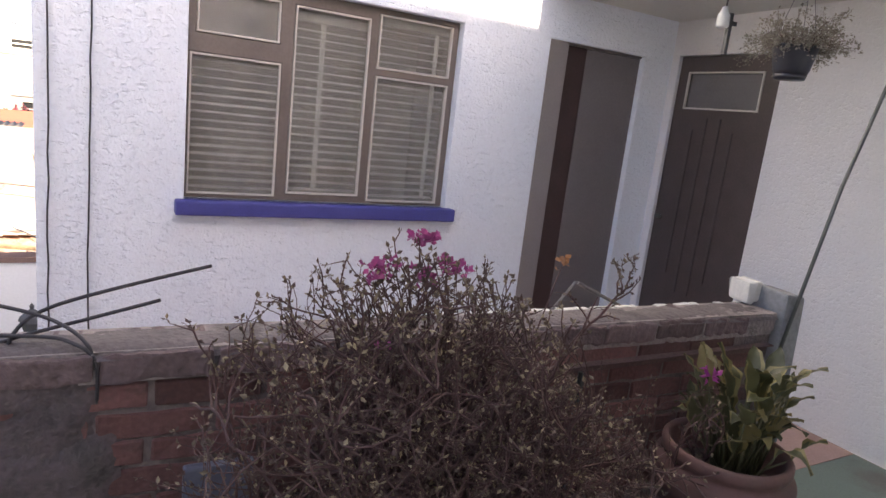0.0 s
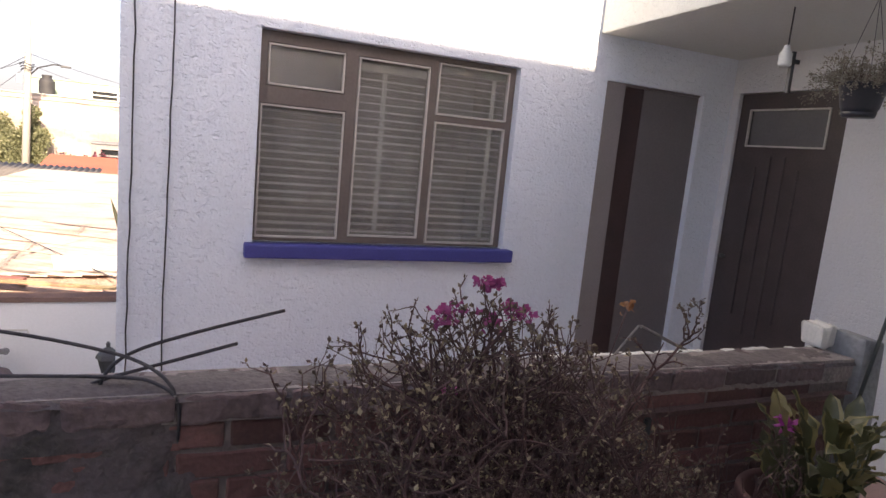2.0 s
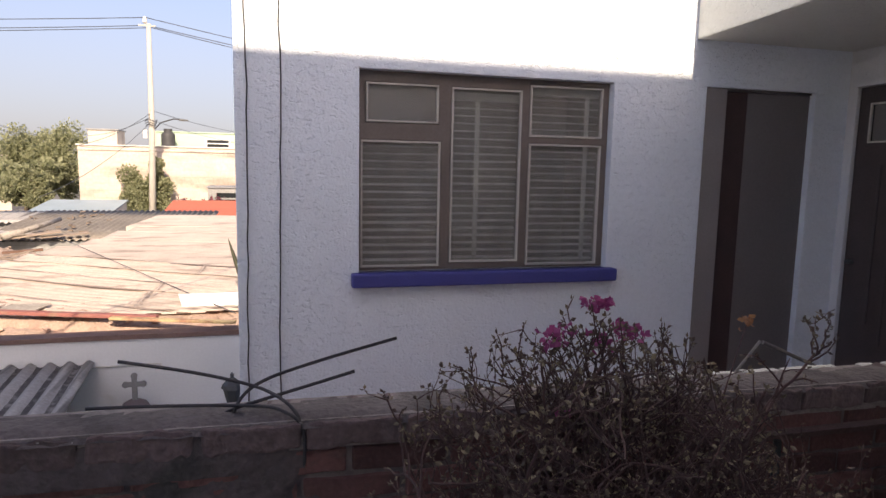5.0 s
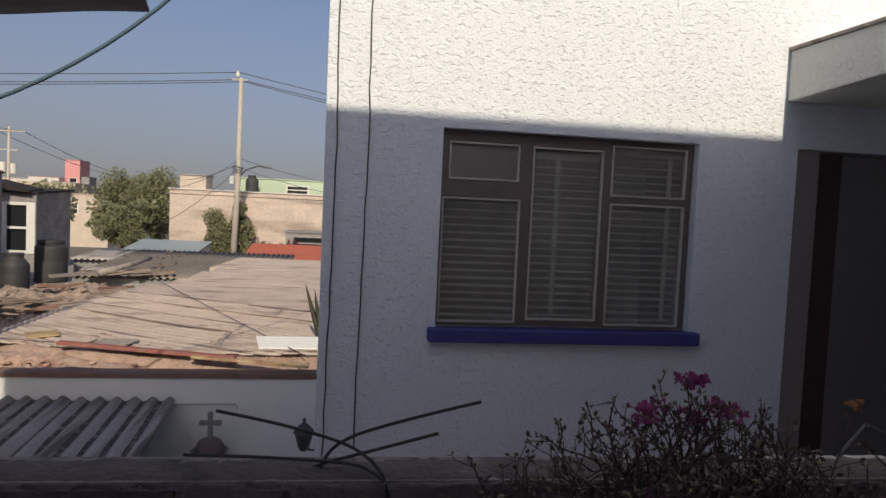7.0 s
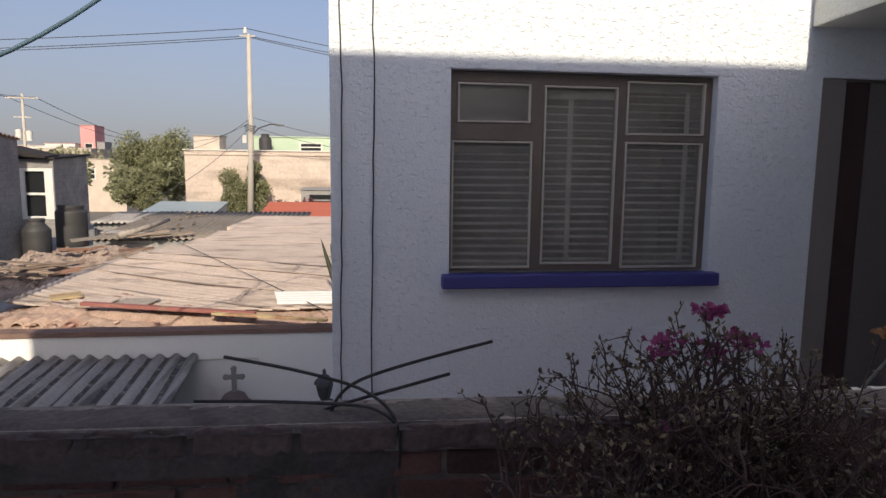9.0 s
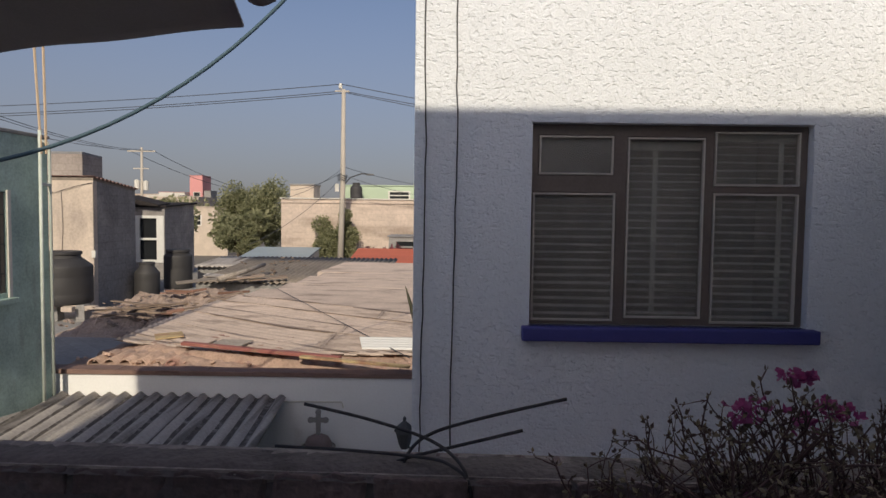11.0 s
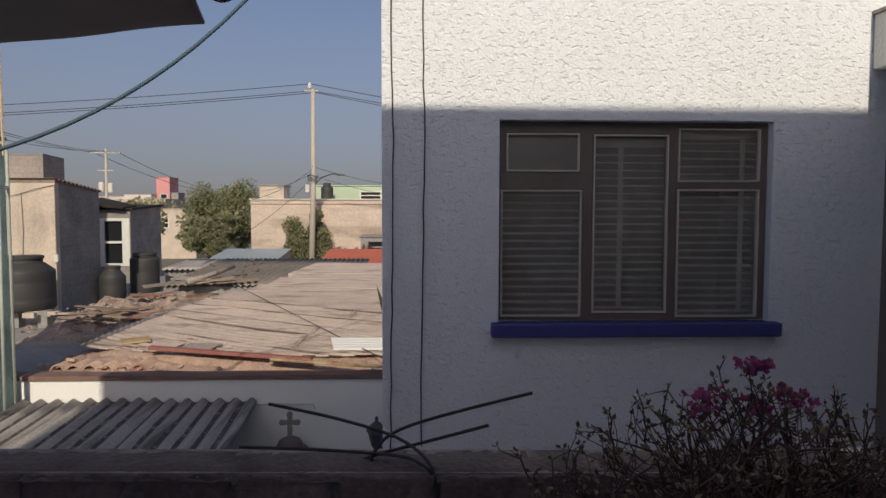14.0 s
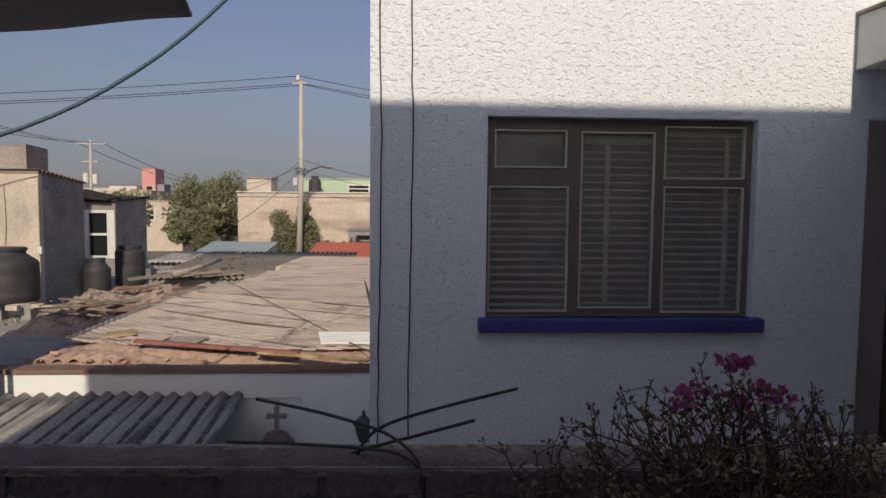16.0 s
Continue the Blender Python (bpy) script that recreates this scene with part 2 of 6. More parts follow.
WOOD = material("grey_wood", (0.27, 0.20, 0.155), vary=0.25, scale=5, fine=40, bump=0.5, per_object=0.3)
WHITEROOF = material("white_sheet_metal", (0.68, 0.68, 0.68), rough=0.5, vary=0.05, bump=0)
TANK = material("black_tank", (0.043, 0.041, 0.043), rough=0.62, vary=0.2, scale=2, bump=0.1)
BEIGE = material("beige_plaster", (0.53, 0.445, 0.375), vary=0.22, scale=1.1, fine=18, bump=0.5, depth=0.012, dark=(0.36, 0.30, 0.265), stain=0.26, streak=(1.6, 1.6, 0.7))
TAUPE = material("taupe_block_wall", (0.35, 0.30, 0.275), courses=0.2, vary=0.25, scale=0.9, fine=12, bump=0.5, depth=0.01, dark=(0.24, 0.20, 0.185), stain=0.25)
# grey for shed walls in shadow, the shade put into the colour
SHADEGREY = material("shaded_grey_plaster", (0.275, 0.255, 0.25), courses=0.2, vary=0.3, scale=1.6, fine=12, bump=0.5, depth=0.01, dark=(0.37, 0.34, 0.32), stain=0.2)
BLOCKGREY = material("grey_block", (0.29, 0.28, 0.275), courses=0.2, vary=0.2, scale=1.5, fine=12, bump=0.5, depth=0.01)
PEACH = material("peach_block_wall", (0.57, 0.465, 0.40), courses=0.4, vary=0.2, scale=0.9, fine=6, bump=0.4, depth=0.02, dark=(0.38, 0.30, 0.25), stain=0.3, streak=(0.35, 0.35, 1.6))
GREENHOUSE = material("light_green_paint", (0.42, 0.52, 0.39), vary=0.1, scale=0.6)
HEAP = material("rubble_heap", (0.34, 0.26, 0.22), vary=0.35, scale=3.5, fine=22, bump=1.0, depth=0.03, dark=(0.22, 0.15, 0.12), stain=0.25)
PLANKRED = material("reddish_plank", (0.24, 0.13, 0.095), vary=0.3, scale=4, fine=40, bump=0.5, per_object=0.35)
BLUEROOF = material("blue_roof_sheet", (0.30, 0.355, 0.39), rough=0.6, vary=0.15, scale=0.8)
REDROOF = material("red_roof", (0.50, 0.13, 0.08), vary=0.15, scale=0.8)
PINK = material("pink_paint", (0.62, 0.28, 0.275), vary=0.1, scale=0.5)
OFFWHITE = material("offwhite_paint", (0.62, 0.60, 0.56), vary=0.12, scale=0.7)
GREYPANE = material("grey_pane", (0.16, 0.15, 0.15), rough=0.25, vary=0.1, scale=4, bump=0)
DARKGLASS = material("dark_pane", (0.02, 0.022, 0.025), rough=0.15, bump=0)
POLE = material("concrete_pole", (0.46, 0.415, 0.365), vary=0.12, scale=1.5)
WIRE = material("wire", (0.05, 0.055, 0.07), rough=0.6, bump=0)
BARK = material("bark", (0.11, 0.08, 0.06), vary=0.3, scale=5, bump=0.7, depth=0.02)
GROUND = material("street_ground", (0.16, 0.145, 0.13), vary=0.25, scale=0.3, fine=3, bump=0.5, depth=0.02)
STONE = material("grey_stone", (0.27, 0.26, 0.26), vary=0.2, scale=12, bump=0.6)
DOME = material("brown_glazed_dome", (0.17, 0.13, 0.13), vary=0.25, scale=10, bump=0.5)
LANTERN = material("lantern_iron", (0.085, 0.085, 0.09), rough=0.5, metal=0.4, bump=0.2)


def leafy(name, a, b, rough=0.55, trans=0.25, mid=None):
    """Leaves that differ one from another."""
    m = bpy.data.materials.new(name)
    m.use_nodes = True
    nt = m.node_tree
    g = nt.nodes.new("ShaderNodeNewGeometry")
    ramp = nt.nodes.new("ShaderNodeValToRGB")
    ramp.color_ramp.elements[0].color, ramp.color_ramp.elements[1].color = (*a, 1), (*b, 1)
    if mid is not None:
        ramp.color_ramp.elements.new(0.6).color = (*mid, 1)
    nt.links.new(g.outputs["Random Per Island"], ramp.inputs[0])
    bsdf = nt.nodes["Principled BSDF"]
    bsdf.inputs["Roughness"].default_value = rough
    nt.links.new(ramp.outputs[0], bsdf.inputs["Base Color"])
    tr = nt.nodes.new("ShaderNodeBsdfTranslucent")
    nt.links.new(ramp.outputs[0], tr.inputs[0])
    mx = nt.nodes.new("ShaderNodeMixShader")
    mx.inputs[0].default_value = trans
    nt.links.new(bsdf.outputs[0], mx.inputs[1])
    nt.links.new(tr.outputs[0], mx.inputs[2])
    nt.links.new(mx.outputs[0], nt.nodes["Material Output"].inputs[0])
    return m


LEAF = leafy("bougainvillea_leaf", (0.088, 0.047, 0.043), (0.32, 0.255, 0.165), mid=(0.115, 0.084, 0.058))
BRACT = leafy("pink_bract", (0.26, 0.03, 0.15), (0.44, 0.10, 0.27), trans=0.4)
MAGENTA = leafy("magenta_bract", (0.38, 0.04, 0.27), (0.52, 0.10, 0.40), trans=0.4)
PEACHFLOWER = leafy("orange_bract", (0.36, 0.15, 0.08), (0.42, 0.22, 0.11), trans=0.4)
BROADLEAF = leafy("broad_leaf", (0.040, 0.050, 0.024), (0.105, 0.10, 0.045), rough=0.4)
AGAVE = leafy("agave_leaf", (0.05, 0.055, 0.035), (0.09, 0.085, 0.05), trans=0.1)
YELLOWLEAF = leafy("yellow_leaf", (0.16, 0.13, 0.05), (0.27, 0.22, 0.10), rough=0.45)
TREELEAF = leafy("tree_leaf", (0.20, 0.215, 0.115), (0.36, 0.355, 0.215), rough=0.7, trans=0.4)
DRYLEAF = leafy("hanging_leaf", (0.16, 0.15, 0.12), (0.33, 0.295, 0.25), rough=0.6)
PURPLE = leafy("dull_red_leaf", (0.12, 0.03, 0.045), (0.22, 0.06, 0.08), rough=0.6)


# ---- mesh helpers ----
class Shape:
    """Collects vertices and faces of one mesh."""

    def __init__(self):
        self.v, self.f = [], []

    def add(self, verts, faces):
        n = len(self.v)
        self.v += [tuple(p) for p in verts]
        self.f += [tuple(i + n for i in face) for face in faces]
        return self

    def box(self, x0, x1, y0, y1, z0, z1, m=None):
        p = [Vector((x, y, z)) for z in (z0, z1) for y in (y0, y1) for x in (x0, x1)]
        if m is not None:
            p = [m @ q for q in p]
        return self.add(p, [(0, 2, 3, 1), (4, 5, 7, 6), (0, 1, 5, 4), (2, 6, 7, 3), (0, 4, 6, 2), (1, 3, 7, 5)])

    def tube(self, pts, r0, r1=None, sides=6, caps=True):
        pts = [Vector(p) for p in pts]
        r1 = r0 if r1 is None else r1
        rings, last = [], None
        for i, p in enumerate(pts):
            way = (pts[min(i + 1, len(pts) - 1)] - pts[max(i - 1, 0)]).normalized()
            side = last if last is not None else (Vector((0, 0, 1)) if abs(way.z) < 0.9 else Vector((1, 0, 0)))
            u = (side - way * side.dot(way)).normalized()
            last = u
            w = way.cross(u)
            r = r0 + (r1 - r0) * i / max(1, len(pts) - 1)
            rings.append([p + r * (math.cos(a) * u + math.sin(a) * w) for a in (2 * math.pi * k / sides for k in range(sides))])
        verts = [q for ring in rings for q in ring]
        faces = [(i * sides + k, i * sides + (k + 1) % sides, (i + 1) * sides + (k + 1) % sides, (i + 1) * sides + k)
                 for i in range(len(pts) - 1) for k in range(sides)]
        if caps:
            faces += [tuple(range(sides))[::-1], tuple(range((len(pts) - 1) * sides, len(pts) * sides))]
        return self.add(verts, faces)

    def lathe(self, profile, x, y, sides=32):
        """A body turned about the upright through (x, y); profile of (radius, z)."""
        verts = [(x + r * math.cos(2 * math.pi * k / sides), y + r * math.sin(2 * math.pi * k / sides), z)
                 for r, z in profile for k in range(sides)]
        faces = [(i * sides + k, i * sides + (k + 1) % sides, (i + 1) * sides + (k + 1) % sides, (i + 1) * sides + k)
                 for i in range(len(profile) - 1) for k in range(sides)]
        return self.add(verts, faces)

    def mesh(self, name, mat, smooth=False):
        me = bpy.data.meshes.new(name)
        me.from_pydata(self.v, [], self.f)
        me.materials.append(mat)
        if smooth:
            me.polygons.foreach_set("use_smooth", [True] * len(me.polygons))
        me.update()
        return me


def soften(me, width, segments=2):
    bm = bmesh.new()
    bm.from_mesh(me)
    bmesh.ops.recalc_face_normals(bm, faces=bm.faces)
    bmesh.ops.bevel(bm, geom=[e for e in bm.edges if len(e.link_faces) == 2 and e.calc_face_angle(0) > 0.3], offset=width, segments=segments, affect="EDGES", profile=0.6)
    bm.to_mesh(me)
    bm.free()
    return me


def fixed(me):
    bm = bmesh.new()
    bm.from_mesh(me)
    bmesh.ops.remove_doubles(bm, verts=bm.verts, dist=1e-5)
    bmesh.ops.recalc_face_normals(bm, faces=bm.faces)
    bm.to_mesh(me)
    bm.free()
    return me


def part(name, shape, mat, parent=None, label="", smooth=False, bevel=0.0):
    me = shape.mesh(name, mat, smooth)
    if bevel:
        soften(me, bevel)
    ob = new(name, me)
    if parent is not None:
        ob.parent = parent
    if label:
        ob["label"] = label
    return ob


def thing(name, label, category, group="", kind="", at=(0, 0, 0)):
    ob = new(name)
    ob.location = at
    ob.empty_display_size = 0.1
    return tagged(ob, label, category, group, kind)


def block(name, x0, x1, y0, y1, z0, z1, mat, parent=None, bevel=0.0, label="", m=None):
    return part(name, Shape().box(x0, x1, y0, y1, z0, z1, m), mat, parent, label, bevel=bevel)


def pierced(u, w, holes, d0, d1, axis="y", wobble=0.0):
    """A wall with openings. u, w: its run and height; holes: (u0, u1, w0, w1); d0, d1: its faces."""
    us = sorted({*u, *[h[0] for h in holes], *[h[1] for h in holes]})
    ws = sorted({*w, *[h[2] for h in holes], *[h[3] for h in holes]})
    full = {(i, j) for i in range(len(us) - 1) for j in range(len(ws) - 1)
            if not any(h[0] <= (us[i] + us[i + 1]) / 2 <= h[1] and h[2] <= (ws[j] + ws[j + 1]) / 2 <= h[3] for h in holes)}
    s = Shape()

    def p(a, b, d):
        return (a, d, b) if axis == "y" else (d, a, b)

    for i, j in full:
        a0, a1, b0, b1 = us[i], us[i + 1], ws[j], ws[j + 1]
        for d in (d0, d1):
            s.add([p(a0, b0, d), p(a1, b0, d), p(a1, b1, d), p(a0, b1, d)], [(0, 1, 2, 3)])
        for di, dj, e in ((-1, 0, ((a0, b0), (a0, b1))), (1, 0, ((a1, b0), (a1, b1))), (0, -1, ((a0, b0), (a1, b0))), (0, 1, ((a0, b1), (a1, b1)))):
            if (i + di, j + dj) not in full:
                (q, r) = e
                s.add([p(*q, d0), p(*r, d0), p(*r, d1), p(*q, d1)], [(0, 1, 2, 3)])
    return s


def setting(name, shape, mat, label, category, bevel=0.0, smooth=False):
    ob = part(name, shape, mat, smooth=smooth)
    fixed(ob.data)
    if bevel:
        soften(ob.data, bevel)
    return tagged(ob, label, category, kind="structure")


def wavy(x0, x1, y0, y1, z_at, pitch, amp, along="y", thick=0.012, cut=None, rows=6, per=8):
    """Corrugated sheet; its waves run along the named axis. z_at(x, y): the sheet's middle height."""
    s = Shape()
    a0, a1 = (x0, x1) if along == "y" else (y0, y1)
    b0, b1 = (y0, y1) if along == "y" else (x0, x1)
    n = max(4, int((a1 - a0) / pitch * per))
    top, low = [], []
    for i in range(n + 1):
        a = a0 + (a1 - a0) * i / n
        wave = amp * math.sin(2 * math.pi * a / pitch)
        for j in range(rows + 1):
            b = b0 + (b1 - b0) * j / rows
            x, y = (a, b) if along == "y" else (b, a)
            z = z_at(x, y) + wave
            top.append((x, y, z))
            low.append((x, y, z - thick))
    k = rows + 1
    quads = [(i * k + j, (i + 1) * k + j, (i + 1) * k + j + 1, i * k + j + 1) for i in range(n) for j in range(rows)]
    m = len(top)
    s.add(top + low, quads + [tuple(q + m for q in f[::-1]) for f in quads]
          + [(i * k, i * k + m, (i + 1) * k + m, (i + 1) * k) for i in range(n)]
          + [(i * k + rows, (i + 1) * k + rows, (i + 1) * k + rows + m, i * k + rows + m) for i in range(n)]
          + [(j, j + 1, j + 1 + m, j + m) for j in range(rows)]
          + [(n * k + j, n * k + j + m, n * k + j + 1 + m, n * k + j + 1) for j in range(rows)])
    return s


# ---- large structure ----
setting("ground", Shape().box(-900, 900, -300, 1800, -3.2, -2.8), GROUND, "dusty grey street ground reaching to the horizon", "ground")
setting("floor_terrace", Shape().box(-4.06, 3.25, -5.0, -1.862, -0.2, 0.0), FLOORGREEN, "worn green painted concrete terrace floor", "floor")
setting("floor_porch", Shape().box(-0.9, 3.25, -1.858, -0.06, -0.2, 0.0), PINKEDGE, "dull red cement floor before the doors", "floor")
# house carried up unseen to 8.4 so its sunlit top brightens the yard
setting("wall_house_front", pierced((-0.66, 3.4), (-2.8, 8.4), [(-0.013, 1.515, 0.995, 2.112), (2.158, 2.985, 0.0, 2.122)], -0.06, 0.12),
        WHITE, "white house wall in coarse trowelled stucco", "wall", bevel=0.006)
setting("wall_house_side", Shape().box(-0.66, -0.5, 0.122, 6.0, -2.8, 8.4), WHITE, "white stuccoed side wall of the house", "wall")
setting("wall_house_back", pierced((-0.5, 3.4), (-2.8, 8.4), [], 5.84, 6.0), INNER, "plain back wall of the house", "wall")
setting("wall_house_inner", pierced((0.122, 5.84), (0.0, 3.3), [], 2.0, 2.1, axis="x"), INNER, "plain inner partition wall", "wall")
setting("floor_house", Shape().box(-0.5, 3.25, 0.122, 5.84, -0.1, 0.0), INNER, "plain floor inside the house", "floor")
setting("ceiling_house", Shape().box(-0.5, 3.25, 0.122, 5.84, 3.0, 3.1), INNER, "plain ceiling inside the house", "ceiling")
setting("wall_house_east", Shape().box(3.25, 3.4, 0.122, 5.84, -2.8, 8.4), INNER, "plain side wall of the house", "wall")
setting("roof_house", Shape().box(-0.5, 3.4, 0.122, 5.84, 8.1, 8.4), SMOOTH, "flat roof slab of the house", "roof")
setting("wall_right", pierced((-4.99, -0.062), (0.0, 2.447), [(-0.94, -0.13, 0.0, 2.165)], 3.25, 3.40, axis="x"), WHITEDIM,
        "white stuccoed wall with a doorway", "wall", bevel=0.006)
setting("wall_right_upper", Shape().box(3.25, 3.40, -4.99, -2.06, 2.449, 3.4), WHITEDIM, "white stuccoed upper wall", "wall")
setting("wall_annex", pierced((-1.5, 0.9), (-0.1, 2.738), [], 5.2, 5.3, axis="x"), INNER, "plain wall of the side room", "wall")
setting("wall_annex_south", pierced((3.402, 5.2), (-0.1, 2.738), [], -1.5, -1.4), INNER, "plain wall of the side room", "wall")
setting("wall_annex_north", pierced((3.402, 5.2), (-0.1, 2.738), [], 0.8, 0.9), INNER, "plain wall of the side room", "wall")
setting("floor_annex", Shape().box(3.252, 5.2, -1.4, 0.8, -0.1, -0.004), INNER, "plain floor of the side room", "floor")
setting("ceiling_annex", Shape().box(3.405, 5.3, -1.5, 0.9, 2.74, 2.8), INNER, "plain ceiling of the side room", "ceiling")

porch = Shape()
porch.add([(2.06, -0.062, 2.398), (3.6, -0.062, 2.398), (3.6, -2.05, 2.45), (2.06, -2.05, 2.45),
           (2.06, -0.062, 2.70), (3.6, -0.062, 2.70), (3.6, -2.05, 2.63), (2.06, -2.05, 2.63)],
          [(0, 1, 2, 3), (4, 7, 6, 5), (0, 3, 7, 4), (1, 5, 6, 2), (0, 4, 5, 1), (3, 2, 6, 7)])
setting("porch_roof", porch, FASCIA, "pale stuccoed concrete porch roof slab", "roof", bevel=0.012)
setting("porch_roof_edge", Shape().add([(2.045, -0.064, 2.70), (2.12, -0.064, 2.70), (2.12, -2.05, 2.632), (2.045, -2.05, 2.632),
        (2.045, -0.064, 2.718), (2.12, -0.064, 2.718), (2.12, -2.05, 2.65), (2.045, -2.05, 2.65)],
        [(0, 1, 2, 3), (4, 7, 6, 5), (0, 3, 7, 4), (1, 5, 6, 2), (0, 4, 5, 1), (3, 2, 6, 7)]), EDGEGREY, "weathered grey-brown edge of the porch roof", "trim")

# the building behind, whose roof shades the yard
setting("wall_rear", pierced((-4.06, 4.0), (-2.8, 5.25), [(-1.6, -0.7, 0.0, 2.1), (0.6, 2.0, 1.0, 2.1)], -5.3, -5.0), SMOOTH,
        "plain plastered wall of the building behind the terrace", "wall")
setting("wall_rear_deep", Shape().box(-4.06, 4.0, -9.0, -8.8, -2.8, 5.25), SMOOTH, "plain far wall of the building behind", "wall")
setting("wall_rear_left", Shape().box(-4.06, -3.9, -8.8, -5.302, -2.8, 5.25), SMOOTH, "plain side wall of the building behind", "wall")
setting("roof_rear", Shape().box(-4.06, 4.0, -9.0, -5.0, 5.252, 5.27), SMOOTH, "roof slab of the building behind", "roof")
# slab out of view, added to dim the right side of the yard
setting("shade_slab_terrace", Shape().box(1.1, 4.0, -4.998, -1.75, 3.05, 3.217), SOFFIT, "added unseen slab that shades the right of the terrace", "roof")
setting("floor_rear", Shape().box(-3.9, 4.0, -8.8, -5.302, -0.1, 0.0), INNER, "plain floor of the building behind", "floor")

# white street wall with its brown cap
setting("wall_street", Shape().box(-5.3, -0.662, 3.6, 3.78, -2.8, -0.275), SMOOTH, "white plastered boundary wall, part in sun", "wall")
capline = Shape()
nn = 9
rough_edge = random.Random(3)
for i in range(nn):
    a, b = -5.3 + 4.638 * i / nn, -5.3 + 4.638 * (i + 1) / nn
    capline.box(a, b, 3.575 + rough_edge.uniform(-0.004, 0.004), 3.80, -0.274, -0.222 + rough_edge.uniform(-0.004, 0.004))
setting("wall_cap", capline, CAPBROWN, "crumbling brown brick cap of the boundary wall", "trim")
part("conduit", Shape().tube([(-2.42, 3.585, -0.56), (-1.68, 3.585, -0.555), (-1.66, 3.585, -0.62)], 0.010), OFFWHITE)
tagged(bpy.data.objects["conduit"], "thin grey conduit fixed to the white boundary wall", "pipe")


# ---- window with blinds ----
def pane_frame(x0, x1, z0, z1, w, y0, y1):
    return pierced((x0 - w, x1 + w), (z0 - w, z1 + w), [(x0, x1, z0, z1)], y0, y1)


window_1 = thing("window_1", "brown steel window with five panes and pale putty lines", "window", kind="structure", at=(0.75, 0, 1.0))
PANES = [(0.005, 0.455, 1.02, 1.73), (0.035, 0.44, 1.838, 2.045), (0.525, 0.945, 1.04, 2.04), (1.005, 1.468, 1.015, 1.735), (1.005, 1.468, 1.785, 2.075)]


def under(ob, parent):
    """Keeps ob where it was built when its parent stands elsewhere."""
    ob.parent = parent
    ob.matrix_parent_inverse = Matrix.Translation(parent.location).inverted()
    return ob


wf = part("window_frame", pierced((-0.011, 1.513), (0.997, 2.110), [(a - 0.006, b + 0.006, c - 0.006, d + 0.006) for a, b, c, d in PANES], -0.006, 0.034), FRAME)
fixed(wf.data)
soften(wf.data, 0.003, 1)
under(wf, window_1)
for x0, x1, z0, z1 in PANES:
    beading = part("putty_bead", pane_frame(x0 + 0.006, x1 - 0.006, z0 + 0.006, z1 - 0.006, 0.0085, -0.012, 0.02), PUTTY)
    fixed(beading.data)
    under(beading, wf)
    g = block("pane", x0, x1, 0.010, 0.014, z0, z1, DUSTVEILGLASS if z0 > 1.8 and x0 < 0.1 else GLASS)
    g.visible_shadow = False
    under(g, window_1)
sill = part("window_sill", Shape().box(-0.058, 1.562, -0.125, 0.0, 0.917, 0.995), BLUE, label="blue painted projecting sill", bevel=0.012)
under(sill, window_1)

slats = [("left", -0.01, 0.49, 1.01, 1.80), ("mid", 0.50, 0.965, 1.02, 2.03), ("right", 0.985, 1.50, 1.0, 2.08)]
tilts = random.Random(5)
for tag, x0, x1, z0, z1 in slats:
    blind = thing("venetian_blind", "lowered beige venetian blind behind the window glass", "blind", group="blinds in the window", at=((x0 + x1) / 2, 0.12, z0))
    z = z0 + 0.03
    w = (x1 - x0) / 2
    base = Shape()
    arc = [(-0.019 + 0.0095 * k, 0.0035 * (1 - ((k - 2) / 2) ** 2)) for k in range(5)]
    base.v = [(xx, yy, zz + t) for xx in (-w, w) for t in (0.0005, -0.0005) for yy, zz in arc]
    base.f = [(k, k + 1, k + 11, k + 10) for k in range(4)] + [(k + 5, k + 15, k + 16, k + 6) for k in range(4)] + [(0, 10, 15, 5), (4, 9, 19, 14)]
    base = fixed(base.mesh("slat", SLAT))
    while z < z1 - 0.06:
        ob = new("slat", base)
        ob.parent = blind
        ob.location = (0, 0, z - z0)
        ob.rotation_euler = (radians(17 + tilts.uniform(-3, 3)), radians(tilts.uniform(-0.35, 0.35)), 0)
        z += 0.0445
    under(block("head_rail", x0, x1, 0.095, 0.145, z1 - 0.045, z1, SLAT), blind)
    xs = x0 + 0.19 if tag == "mid" else x1 - 0.10
    if tag != "left":
        under(block("tape", xs, xs + 0.03, 0.088, 0.0895, z0 + 0.03, z1 - 0.05, SLAT, label="pale vertical ladder tape"), blind)
part("room_box", pierced((-0.5, 2.0), (0.0, 3.3), [], 1.6, 1.7), INNER)
tagged(bpy.data.objects["room_box"], "plain inner room wall behind the blinds", "wall", kind="structure").name = "wall_room"

# ---- doors ----
door_1 = thing("door_1", "grey leaf door with a maroon stile in a grey frame", "door", kind="structure", at=(2.55, 0.0, 0))
fr = block("door_frame", 2.160, 2.983, -0.03, 0.06, 2.108, 2.1215, GREYDOOR)
under(fr, door_1)
under(block("jamb", 2.160, 2.314, -0.052, 0.018, 0.0, 2.121, GREYFRAME, bevel=0.004, label="pale grey flat door jamb"), door_1)
under(block("stile", 2.318, 2.492, -0.022, 0.07, 0.0, 2.106, MAROON, bevel=0.004, label="maroon painted wooden stile"), door_1)
leaf = block("door_leaf", 2.496, 2.983, -0.018, 0.07, 0.0, 2.106, GREYDOOR, bevel=0.004, label="plain grey door leaf")
under(leaf, door_1)
under(block("rail", 2.50, 2.980, -0.025, -0.0185, 0.05, 0.16, GREYDOOR, bevel=0.003), leaf)

